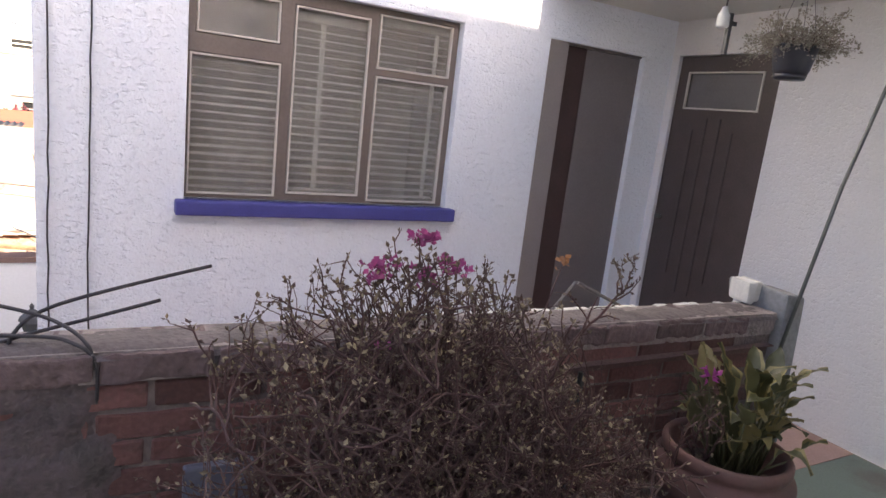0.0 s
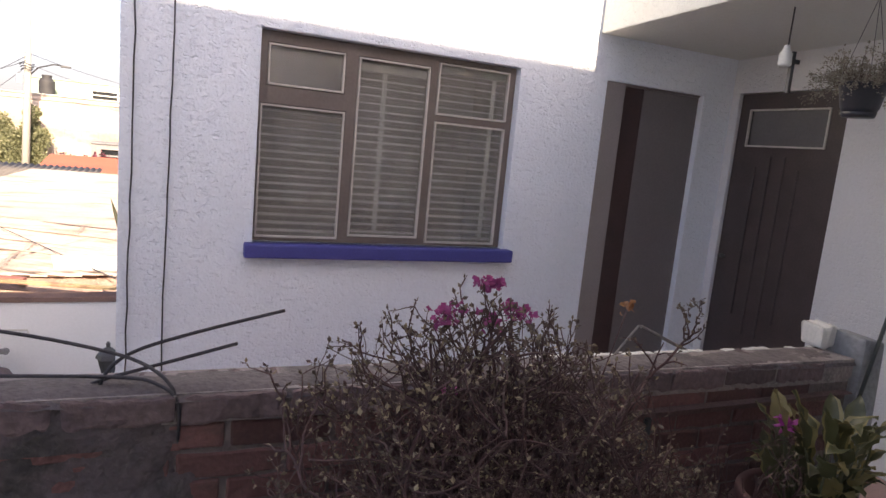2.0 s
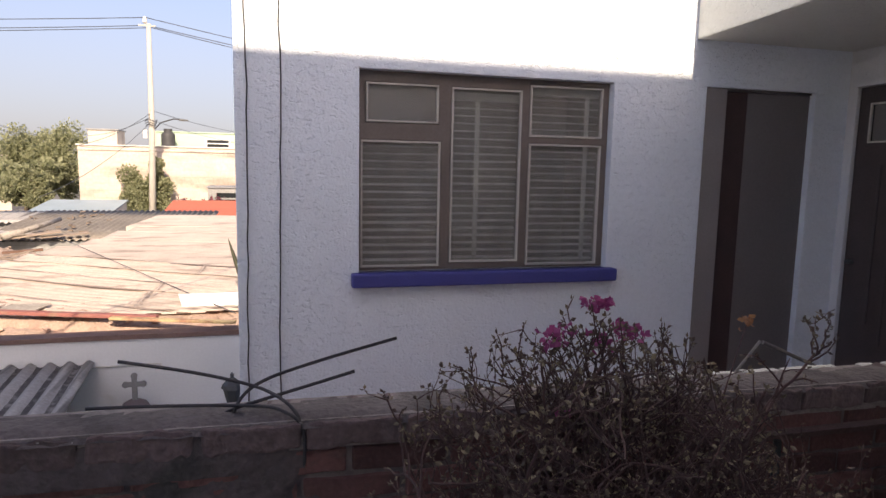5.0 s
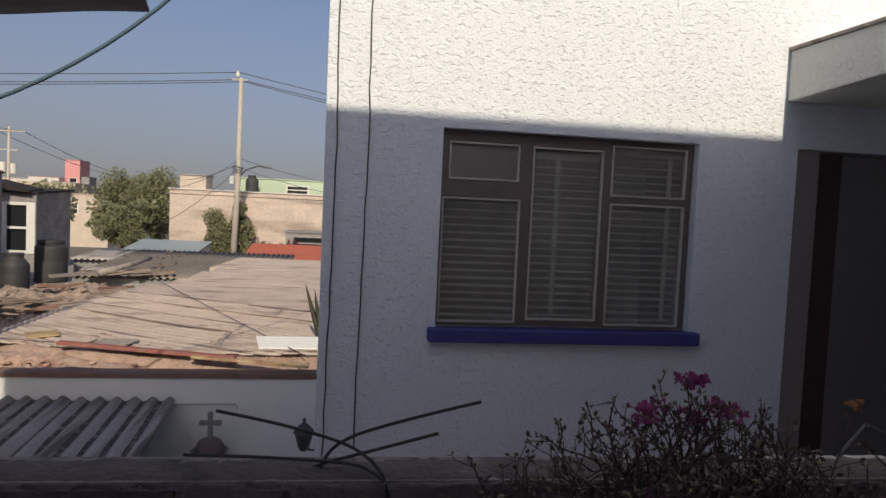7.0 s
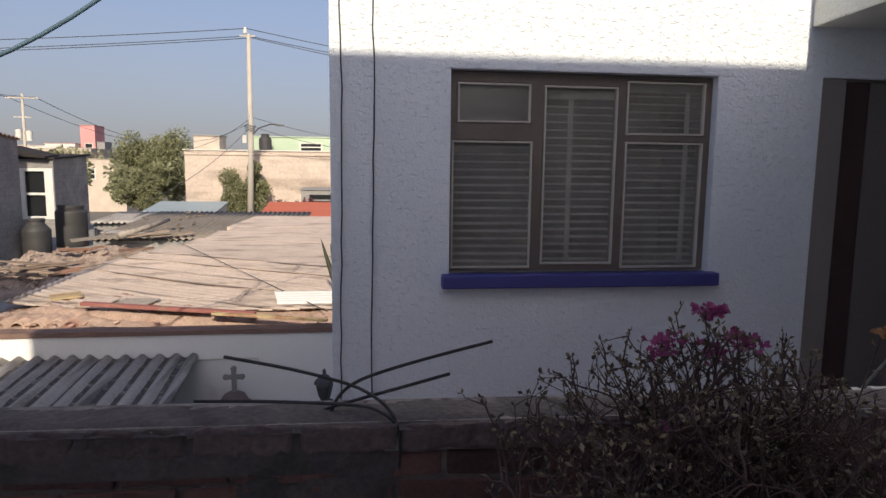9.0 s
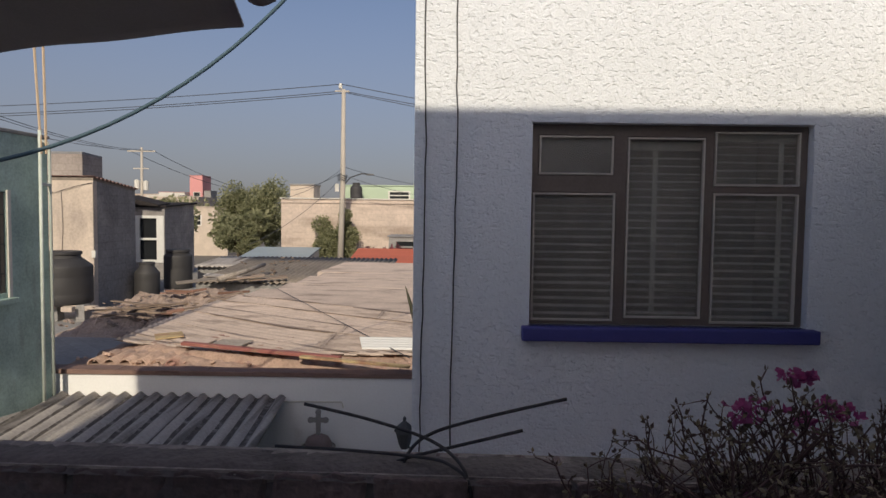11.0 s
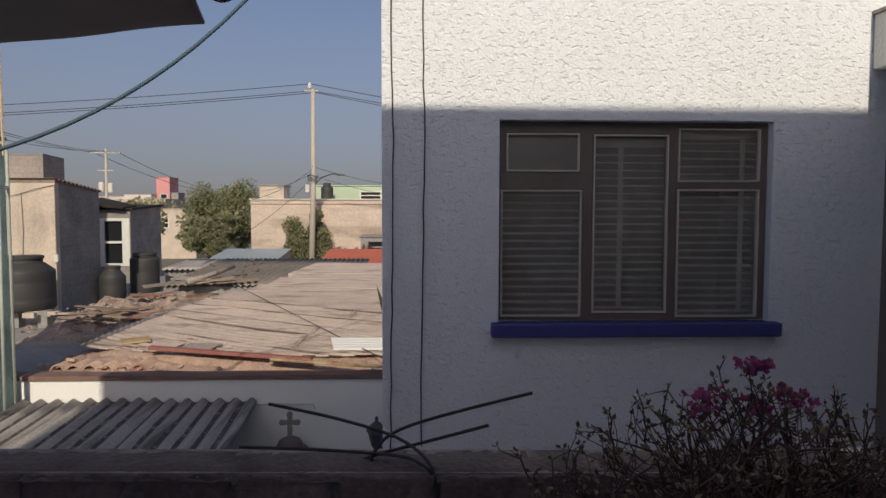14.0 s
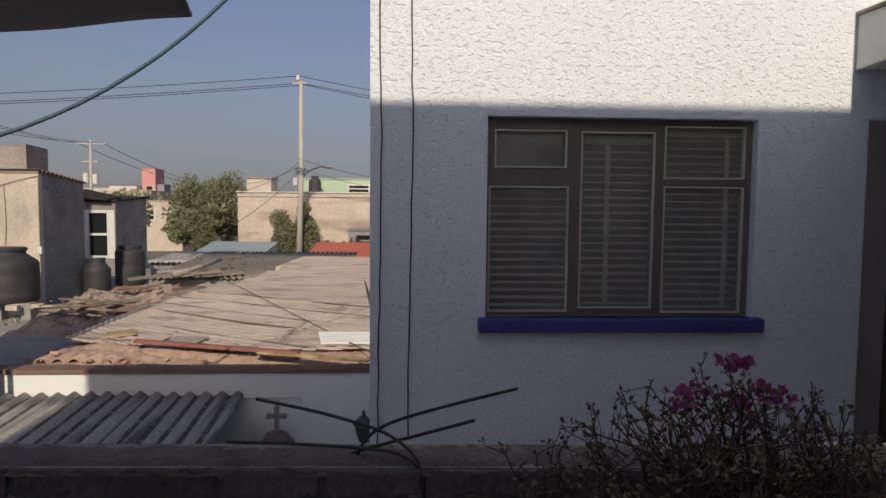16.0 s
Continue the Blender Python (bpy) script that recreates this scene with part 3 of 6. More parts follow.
door_2 = thing("door_2", "closed dark brown panelled door, glazed at the top", "door", kind="structure", at=(3.275, -0.133, 0))
door_2.rotation_euler = (0, 0, radians(-90))
pan = pierced((0.0, 0.804), (0.01, 2.160), [(0.085, 0.685, 1.80, 2.055)], 0.0, 0.04)
dl = part("door_leaf", pan, DARKWOOD, door_2)
fixed(dl.data)
soften(dl.data, 0.003, 1)
bead = part("putty_bead", pierced((0.085, 0.685), (1.80, 2.055), [(0.096, 0.674, 1.811, 2.044)], -0.006, 0.01), PUTTY, dl)
fixed(bead.data)
block("pane", 0.096, 0.674, 0.02, 0.024, 1.811, 2.044, GREYPANE, dl)
for k, (za, zb) in enumerate(((0.62, 1.66), (0.50, 1.74), (0.50, 1.74), (0.62, 1.66))):
    block("moulding", 0.19 + 0.11 * k, 0.208 + 0.11 * k, -0.010, 0.0, za, zb, DARKWOOD, dl, bevel=0.004)
part("door_knob", Shape().lathe([(0.0, 0), (0.025, 0.005), (0.028, 0.02), (0.015, 0.03)], 0.06, -0.02, 12), ROD, dl).location = (0, -0.01, 1.0)

# ---- loose cables on the wall ----
wob = random.Random(8)
for xa, zb in ((-0.60, 0.25), (-0.43, 0.30)):
    pts = [(xa + wob.uniform(-0.004, 0.004) + 0.010 * noise.noise((i * 0.21, xa * 9, 0)) - 0.012 * max(0, 1 - i / 12), -0.075, zb + (8.3 - zb) * i / 60) for i in range(61)]
    c = part("wall_cable", Shape().tube(pts, 0.0040, sides=6), CABLE, smooth=True)
    tagged(c, "thin black cable hanging down the white stucco wall", "cable", group="cables on the wall")


# ---- brick wall, its bars and post ----
brick_wall = thing("brick_wall", "low weathered red brick parapet with a mortar cap, partly plastered", "wall", kind="structure", at=(-0.4, -2.1, 0))
brick_wall.rotation_euler = (0, radians(0.7), 0)
TOP = 0.988
part("cap_mortar", Shape().box(-2.6, 2.28, -0.001, 0.147, TOP - 0.07, TOP + 0.0012), CAPJOINT, brick_wall)
part("mortar_core", Shape().box(-3.6, 2.28, 0.0075, 0.15, 0.0, TOP - 0.072), JOINT, brick_wall)
BR = random.Random(11)


def brick_mesh(length, height, depth, seed, n=4, j=0.0035):
    r = random.Random(seed)
    s = Shape()
    for sx in range(n + 1):
        for (yy, zz) in ((0, 0), (0, height), (depth, height), (depth, 0)):
            s.v.append((length * sx / n + r.uniform(-j, j) * (0 < sx < n) + r.uniform(-j, j), yy + r.uniform(-j, j), zz + r.uniform(-j, j)))
    for sx in range(n):
        for k in range(4):
            s.f.append((sx * 4 + k, sx * 4 + (k + 1) % 4, sx * 4 + 4 + (k + 1) % 4, sx * 4 + 4 + k))
    s.f += [(0, 3, 2, 1), (n * 4, n * 4 + 1, n * 4 + 2, n * 4 + 3)]
    return s


bricks = [soften(brick_mesh(0.235, 0.059, 0.03, i).mesh("brick", BRICK), 0.004, 1) for i in range(6)]
caps = [soften(brick_mesh(0.225, 0.064, 0.156, 50 + i, 9, 0.0055).mesh("cap_brick", CAPBRICK), 0.008, 2) for i in range(6)]
x = -2.6
while x < 2.05:
    ob = new("cap_brick", BR.choice(caps))
    ob.parent = brick_wall
    ob.location = (x, -0.0095 + BR.uniform(-0.002, 0.002), TOP - 0.068 + BR.uniform(-0.003, 0.003))
    ob.rotation_euler = (radians(BR.uniform(-1.5, 1.5)), radians(BR.uniform(-0.8, 0.8)), radians(BR.uniform(-0.6, 0.6)))
    x += 0.236
row = 0
z = TOP - 0.066 - 0.070
while z > 0.30:
    x = -2.6 + (0.123 if row % 2 else 0) + BR.uniform(-0.02, 0.02)
    while x < 2.05:
        ob = new("brick", BR.choice(bricks))
        ob.parent = brick_wall
        ob.location = (x, BR.uniform(-0.004, 0.002), z + BR.uniform(-0.002, 0.002))
        ob.rotation_euler = (0, radians(BR.uniform(-0.6, 0.6)), 0)
        x += 0.247
    row += 1
    z -= 0.070


def rough_slab(x0, x1, z0, z1, y, bulge, seed, step=0.02):
    """A patch of thrown mortar with a ragged outline."""
    s = Shape()
    nx, nz = int((x1 - x0) / step), int((z1 - z0) / step)
    idx = {}
    for i in range(nx + 1):
        for j in range(nz + 1):
            px, pz = x0 + i * step, z0 + j * step
            e = min((px - x0) / (x1 - x0), (x1 - px) / (x1 - x0)) * 2
            e = min(e * 3, 1.0, (z1 - pz) / 0.08)
            nz_ = noise.noise((px * 6 + seed, pz * 6, seed)) * 0.8 + noise.noise((px * 22, pz * 22, seed)) * 0.35
            h = e * 1.2 + nz_ - 0.25
            idx[i, j] = len(s.v)
            s.v.append((px, y - max(-0.02, min(bulge, bulge * h)) - 0.004 * noise.noise((px * 45, pz * 45, 0)), pz))
    for i in range(nx):
        for j in range(nz):
            s.f.append((idx[i, j], idx[i + 1, j], idx[i + 1, j + 1], idx[i, j + 1]))
    return s


for zl, zh, xr, sd in ((0.775, 0.935, 0.02, 2), (0.640, 0.815, 0.05, 3), (0.500, 0.680, 0.07, 5), (0.25, 0.540, 0.05, 6)):
    part("plaster_patch", rough_slab(-0.42, xr, zl, zh, 0.004 + 0.004 * (sd % 3), 0.018 + 0.003 * (sd % 2), sd), MORTAR, brick_wall, "grey rough mortar patch", smooth=True)
part("mortar_smear", rough_slab(-1.6, 0.03, 0.872, 0.985, -0.002, 0.010, 9), MORTAR, brick_wall, "grey mortar smeared over the bricks", smooth=True)
part("pointing", rough_slab(0.75, 2.28, TOP - 0.084, TOP - 0.064, -0.001, 0.006, 14, 0.007), CAPJOINT, brick_wall, "pale mortar pointing under the cap bricks", smooth=True)
bedding = rough_slab(-2.6, 2.28, -0.020, 0.13, 0.0, 0.006, 4)
bedding.v = [(x, y + (0.022 if z < -0.019 else 0.004 if z < 0.001 else 0.0), z) for x, y, z in bedding.v]
part("mortar_top", bedding, TOPMORTAR, brick_wall, "rough mortar bed on the top", smooth=True).matrix_local = Matrix(((1, 0, 0, 0), (0, 0, 1, 0.008), (0, -1, 0, TOP + 0.002), (0, 0, 0, 1)))


def fleck(shape, rng, c, size):
    """A small flattened blob of spilt paint or mortar."""
    n = 7
    ring = [(c[0] + size * rng.uniform(0.6, 1.2) * math.cos(2 * math.pi * k / n), c[1], c[2] + size * rng.uniform(0.4, 0.9) * math.sin(2 * math.pi * k / n)) for k in range(n)]
    shape.add(ring + [(c[0], c[1] - size * 0.45, c[2])], [(k, (k + 1) % n, n) for k in range(n)])


drips = Shape()
for k in range(120):
    xx = 0.85 + 1.4 * k / 120
    if noise.noise((xx * 9, 2, 2)) > -0.05:
        h = 0.002 + 0.006 * abs(noise.noise((xx * 23, 5, 1)))
        drips.box(xx - 0.003, xx + 0.012, 0.138 + 0.014 * noise.noise((xx * 15, 3, 3)), 0.158, TOP - 0.05, TOP + h)
part("paint_edge", drips, OFFWHITE, brick_wall, "white paint along the back edge")
flecks = Shape()
for k in range(26):
    fleck(flecks, BR, (BR.uniform(0.8, 2.3), -0.006, TOP - BR.choice([0.070, 0.078, 0.13])), BR.uniform(0.004, 0.009))
for k in range(8):
    fleck(flecks, BR, (BR.uniform(-0.6, 0.6), -0.008, TOP - BR.uniform(0.0, 0.05)), BR.uniform(0.003, 0.006))
tagged(part("mortar_flecks", flecks, FLECK, brick_wall, "pale flecks of spilt mortar"), kind="stuff")

post = part("concrete_post", Shape().add([(1.90, -2.13, 0), (2.07, -2.13, 0), (2.07, -1.95, 0), (1.90, -1.95, 0),
            (1.915, -2.115, 1.04), (2.03, -2.115, 1.022), (2.035, -1.955, 1.028), (1.92, -1.955, 1.045)],
            [(0, 3, 2, 1), (4, 5, 6, 7), (0, 1, 5, 4), (1, 2, 6, 5), (2, 3, 7, 6), (3, 0, 4, 7)]), CONCRETE, bevel=0.012)
tagged(post, "rough grey concrete end post of the brick parapet", "post")
stone = part("white_block", brick_mesh(0.11, 0.085, 0.10, 77, 5, 0.007), OFFWHITE, bevel=0.012)
stone.location = (1.84, -2.0, 0.965)
stone.scale = (1.0, 0.95, 1.05)
tagged(stone, "white painted lump of masonry on the parapet end", "stone")

ledge = thing("rusty_ledge", "rusty steel angle bar fixed along the brick parapet with an upright", "metal bar", at=(1.1, -2.11, 0.8))
lb = Shape()
lb.box(0.70, 1.86, -2.136, -2.102, 0.842, 0.847)
lb.box(0.70, 1.86, -2.107, -2.102, 0.815, 0.842)
under(part("angle_bar", lb, RUST), ledge)
under(part("upright", Shape().tube([(0.94, -2.115, 0.0), (0.94, -2.115, 0.82)], 0.012), CABLE), ledge)

BARS = [
    [(-0.159, -1.99, 1.146), (-0.30, -1.99, 1.112), (-0.42, -2.0, 1.083), (-0.49, -2.01, 1.062), (-0.535, -2.02, 1.035), (-0.56, -2.04, 0.995), (-0.565, -2.05, 0.93)],
    [(-0.272, -2.03, 1.078), (-0.38, -2.03, 1.050), (-0.49, -2.03, 1.022), (-0.55, -2.03, 1.006), (-0.59, -2.03, 0.985), (-0.60, -2.03, 0.93)],
    [(-0.818, -1.98, 1.12), (-0.66, -1.99, 1.088), (-0.52, -2.02, 1.056), (-0.455, -2.06, 1.035), (-0.42, -2.09, 1.01), (-0.408, -2.10, 0.98), (-0.405, -2.09, 0.90)],
    [(-0.886, -2.0, 1.018), (-0.70, -2.02, 1.018), (-0.50, -2.06, 1.017), (-0.44, -2.09, 1.008), (-0.408, -2.105, 0.985), (-0.398, -2.108, 0.94), (-0.40, -2.095, 0.87)],
]
for pts in BARS:
    smooth_pts = []
    for i in range(len(pts) - 1):
        p0, p1, p2, p3 = (Vector(pts[max(0, min(len(pts) - 1, k))]) for k in (i - 1, i, i + 1, i + 2))
        for u in (0, 0.25, 0.5, 0.75):
            smooth_pts.append(0.5 * ((2 * p1) + (p2 - p0) * u + (2 * p0 - 5 * p1 + 4 * p2 - p3) * u * u + (3 * p1 - p0 - 3 * p2 + p3) * u ** 3))
    smooth_pts.append(Vector(pts[-1]))
    ob = part("reinforcing_bar", Shape().tube(smooth_pts, 0.0043, sides=8), REBAR, smooth=True)
    tagged(ob, "bent dark steel reinforcing bar sticking out of the brick parapet", "steel bar", group="bars out of the parapet")

# ---- leaning tube, hose, tarp, lamp ----
tube = part("leaning_tube", Shape().tube([(1.885, -2.14, 0.78), (2.10, -2.11, 1.46), (2.265, -2.095, 1.86), (2.49, -2.075, 2.50), (2.55, -2.07, 2.66)], 0.0075, sides=10), ROD, smooth=True)
tagged(tube, "thin grey-green tube leaning from the post to the porch roof", "tube")

hose_pts = [(-0.662, 1.335, 4.60)]
for i in range(28):
    px = -1.1 - 3.75 * i / 27
    hose_pts.append((px, 1.0 + 0.45 * (px + 1.4), ((0.0366 * px + 0.5745) * px + 2.8707) * px + 6.3792))
hose = part("service_cable", Shape().tube(hose_pts, 0.0125, sides=8), HOSE, smooth=True)
tagged(hose, "thick sagging grey-green cable strung from house to house", "cable")
tarp = Shape()
nu, nv = 24, 10
for i in range(nu + 1):
    for j in range(nv + 1):
        u, v = i / nu, j / nv
        a = Vector((-1.29, -0.99, 2.35)).lerp(Vector((-1.16, -1.75, 2.43)), v)
        b = Vector((-3.6, -0.16, 2.345)).lerp(Vector((-3.5, -1.0, 2.53)), v)
        q = a.lerp(b, u)
        q.z += 0.005 * math.sin(u * 17 + v * 5) * (1 - v) * (u > 0.02) + 0.012 * math.sin(math.pi * u)
        tarp.v.append(q)
k = nv + 1
tarp.f = [(i * k + j, (i + 1) * k + j, (i + 1) * k + j + 1, i * k + j + 1) for i in range(nu) for j in range(nv)]
awning = thing("awning_tarp", "dark grey canvas shade strung up on ropes", "awning", at=(-2.3, -1.0, 2.4))
ob = under(part("canvas", tarp, TARP, smooth=True), awning)
mod = ob.modifiers.new("thickness", "SOLIDIFY")
mod.thickness = 0.012
flap = Shape()
for i in range(7):
    for j in range(7):
        u, v = i / 6, j / 6
        flap.v.append((-1.27 + 0.115 * u, -1.0 - 0.35 * v + 0.01 * math.sin(5 * u), 2.475 - 0.055 * math.sin(math.pi * (0.25 + 0.5 * u)) + 0.12 * v))
flap.f = [(i * 7 + j, i * 7 + 7 + j, i * 7 + 8 + j, i * 7 + j + 1) for i in range(6) for j in range(6)]
ob = under(part("flap", flap, TARP, smooth=True), awning)
mod = ob.modifiers.new("thickness", "SOLIDIFY")
mod.thickness = 0.01
for p, q in (((-1.16, -1.75, 2.43), (-1.0, -4.985, 3.1)), ((-3.5, -1.0, 2.53), (-3.6, -4.985, 3.1)), ((-3.6, -0.16, 2.345), (-4.9, 0.1, 2.30))):
    under(part("rope", Shape().tube([p, q], 0.003, sides=5), CABLE), awning)

lamp = thing("bulb_holder", "white bulb holder hanging on a cord from the porch ceiling", "lamp", at=(2.36, -1.2, 2.42))
under(part("cord", Shape().tube([(2.36, -1.2, 2.44), (2.358, -1.2, 2.24)], 0.004), CABLE), lamp)
under(part("holder", Shape().lathe([(0.0, 2.245), (0.014, 2.243), (0.02, 2.22), (0.03, 2.205), (0.032, 2.15), (0.026, 2.142), (0.0, 2.142)], 2.352, -1.2, 16), WHITEPLASTIC, smooth=True), lamp)
under(part("bracket", Shape().box(2.392, 2.412, -1.21, -1.19, 2.02, 2.22).box(2.375, 2.45, -1.206, -1.194, 2.165, 2.185), LANTERN, label="small dark iron cross-shaped bracket"), lamp)


# ---- plants ----
def branchy(shape, rng, start, way, length, radius, depth, tips, droop=0.0):
    """A crooked twig with side twigs; tips receives leaf places."""
    p, d = Vector(start), Vector(way).normalized()
    n = max(3, int(length / 0.035))
    pts = [p.copy()]
    for i in range(n):
        d = (d + Vector((rng.gauss(0, 0.16), rng.gauss(0, 0.16), rng.gauss(0.02, 0.14) - droop))).normalized()
        p = p + d * (length / n)
        pts.append(p.copy())
        if depth < 2 or i > n * 0.25:
            tips.append((p.copy(), d.copy(), depth))
        if depth > 0 and i > 0 and rng.random() < 0.50:
            side = (d + Vector((rng.gauss(0, 0.7), rng.gauss(0, 0.7), rng.gauss(0.15, 0.5)))).normalized()
            branchy(shape, rng, p, side, length * rng.uniform(0.3, 0.6), radius * 0.6, depth - 1, tips, droop)
    shape.tube(pts, radius, radius * 0.45, sides=5 if depth else 4, caps=False)


def leaf_at(shape, rng, p, d, size, wide=0.55):
    d = (d + Vector((rng.gauss(0, 0.8), rng.gauss(0, 0.8), rng.gauss(0, 0.8)))).normalized()
    side = d.cross(Vector((rng.gauss(0, 1), rng.gauss(0, 1), rng.gauss(0.6, 1)))).normalized()
    up = d.cross(side)
    s = size * rng.uniform(0.6, 1.3)
    a, b, c = p, p + d * s * 0.5, p + d * s
    w = side * s * wide * 0.5
    lift = up * s * 0.12
    shape.add([a, b - w + lift, c, b + w + lift, b], [(0, 4, 1), (0, 3, 4), (4, 2, 1), (4, 3, 2)])


rb = random.Random(21)
bush = thing("bougainvillea", "scraggly bougainvillea bush with bare twigs and pink bracts", "bush", at=(0.36, -2.36, 0))
foliage = Shape()
CROWN = ((-0.40, 0.48), (-0.30, 0.84), (-0.20, 1.04), (-0.10, 1.19), (0.02, 1.23), (0.12, 1.25), (0.22, 1.31), (0.32, 1.25), (0.44, 1.22), (0.55, 1.04), (0.70, 0.92), (0.92, 0.80), (1.10, 0.70), (1.25, 0.45))


def crown_top(x):
    for (a, za), (b, zb) in zip(CROWN, CROWN[1:]):
        if a <= x <= b:
            return za + (zb - za) * (x - a) / (b - a)
    return 0.3


def grow(stem, rng, p, d, length, radius, depth, low=0.25):
    """A crooked woody stem that forks often and stays under the crown's outline."""
    p, d = Vector(p), Vector(d).normalized()
    step = 0.026
    pts = [p.copy()]
    for i in range(int(length / step)):
        d = (d + Vector((rng.gauss(0, 0.19), rng.gauss(0, 0.17), rng.gauss(0.03, 0.17)))).normalized()
        q = p + d * step
        if q.y > -2.17:
            d.y = -abs(d.y)
            q = p + d * step
        if q.y < -2.62:
            d.y = abs(d.y)
            q = p + d * step
        if q.z > crown_top(q.x) + rng.uniform(-0.08, 0.02) or q.z < low:
            break
        p = q
        pts.append(p.copy())
        if depth < 2:
            high = (p.z - 0.45) / 0.8
            many = (0.80 - 0.22 * high) * (1.0 if p.x < 0.6 else 0.8)
            for k in range(int(many + rng.random())):
                leaf_at(foliage, rng, p, d, 0.0128 + 0.002 * max(0.0, high))
        if depth > 0 and i > 1 and rng.random() < (0.40 if depth == 2 else 0.34):
            side = (d + Vector((rng.gauss(0, 0.8), rng.gauss(0, 0.6), rng.gauss(0.1, 0.6)))).normalized()
            grow(stem, rng, p, side, length * rng.uniform(0.25, 0.55), radius * 0.55, depth - 1, low)
    if len(pts) > 1:
        stem.tube(pts, radius, radius * 0.5, sides=5 if depth else 4, caps=False)
        for k in range(3 if depth < 2 else 2):
            leaf_at(foliage, rng, pts[-1], d, 0.0140)


for i in range(34):
    lean = (rb.uniform(-1.1, 1) if i < 22 else rb.uniform(-0.45, 0.35)) if i < 28 else rb.uniform(-1.1, -0.2)
    base = (0.33 + 0.16 * lean + rb.uniform(-0.03, 0.03), -2.36 + rb.uniform(-0.06, 0.06), 0.30)
    aim = (0.62 * lean + rb.gauss(0, 0.08), rb.gauss(0.0, 0.12), 1.0 - 0.3 * abs(lean))
    stem = Shape()
    grow(stem, rb, base, aim, rb.uniform(0.7, 1.2), rb.uniform(0.0035, 0.0060), 2)
    under(part("branch", stem, TWIG, smooth=True), bush)
for aim, ln in (((-0.75, 0.1, 0.65), 0.8), ((0.95, 0.0, 0.55), 1.0), ((1.0, 0.05, 0.75), 1.05), ((0.9, -0.1, 0.35), 0.95), ((0.95, 0.05, 0.62), 1.1), ((-0.9, 0.0, 0.5), 0.7)):
    stem = Shape()
    grow(stem, rb, (0.36, -2.30, 0.36), aim, ln, 0.006, 2)
    under(part("branch", stem, TWIG, smooth=True), bush)


def twig_from(pts, radius, side_len, chance, roof=9.0):
    """A bent branch through pts, with crooked side twigs and small leaves."""
    s, tips = Shape(), []
    dense = []
    for i in range(len(pts) - 1):
        p, q = Vector(pts[i]), Vector(pts[i + 1])
        for k in range(4):
            dense.append(p.lerp(q, k / 4) + Vector((rb.gauss(0, 0.004), rb.gauss(0, 0.004), rb.gauss(0, 0.004))))
    dense.append(Vector(pts[-1]))
    s.tube(dense, radius, radius * 0.4, sides=5)
    for i in range(len(dense) // 3, len(dense)):
        if rb.random() < chance and dense[i].z < roof:
            way = (dense[min(i + 1, len(dense) - 1)] - dense[i - 1]).normalized() + Vector((rb.gauss(0, 0.7), rb.gauss(0, 0.4), rb.gauss(0.4, 0.5)))
            branchy(s, rb, dense[i], way, side_len * rb.uniform(0.5, 1.2), radius * 0.5, 1, tips)
    under(part("branch", s, TWIG, smooth=True), bush)
    for p in dense[-7:]:
        for k in range(2):
            leaf_at(foliage, rb, p, Vector((0, 0, 1)), 0.014)
    for p, d, q in tips:
        for k in range(int(rb.random() * 3.1)):
            leaf_at(foliage, rb, p, d, 0.014)


twig_from([(0.42, -2.30, 0.70), (0.55, -2.29, 0.84), (0.68, -2.28, 0.93), (0.80, -2.27, 1.04), (0.88, -2.27, 1.12), (0.93, -2.27, 1.15)], 0.0065, 0.10, 0.45)
twig_from([(0.88, -2.27, 1.12), (0.87, -2.27, 1.17), (0.885, -2.27, 1.215)], 0.003, 0.03, 0.3)
twig_from([(0.91, -2.27, 1.14), (0.93, -2.26, 1.19), (0.925, -2.26, 1.22)], 0.003, 0.03, 0.3)
twig_from([(-0.10, -2.33, 0.40), (-0.14, -2.31, 0.72), (-0.17, -2.30, 0.95), (-0.20, -2.30, 1.02), (-0.235, -2.30, 1.10)], 0.004, 0.05, 0.45)
for x, z in ((-0.12, 1.12), (-0.06, 1.20), (0.0, 1.23), (0.06, 1.25), (0.40, 1.24), (0.47, 1.20)):
    twig_from([(0.33 + (x - 0.33) * 0.55, -2.33, 0.80), (0.33 + (x - 0.33) * 0.78 + rb.gauss(0, 0.012), -2.32, 0.98), (x + rb.gauss(0, 0.012), -2.31, z - 0.09), (x, -2.31, z)], 0.0036, 0.05, 0.55, z - 0.03)
twig_from([(-0.17, -2.30, 0.98), (-0.155, -2.30, 1.03), (-0.13, -2.30, 1.07)], 0.003, 0.035, 0.4)
for i in range(13):
    x = 0.72 + 0.034 * i
    top = 0.68 + 0.20 * rb.random()
    twig_from([(x, -2.38, 0.30), (x + rb.uniform(-0.05, 0.05), -2.37, 0.48), (x + rb.uniform(-0.06, 0.10), -2.36 + rb.uniform(-0.05, 0.05), top)], 0.0035, 0.15, 0.95)


def flower(shape, rng, c, n, spread, size):
    for i in range(n):
        p = Vector(c) + Vector((rng.gauss(0, spread), rng.gauss(0, spread), rng.gauss(0, spread * 0.8)))
        for q in range(3):
            leaf_at(shape, rng, p, Vector((rng.gauss(0, 0.6), rng.gauss(0, 0.6), rng.gauss(0.3, 0.6))), size, 0.9)


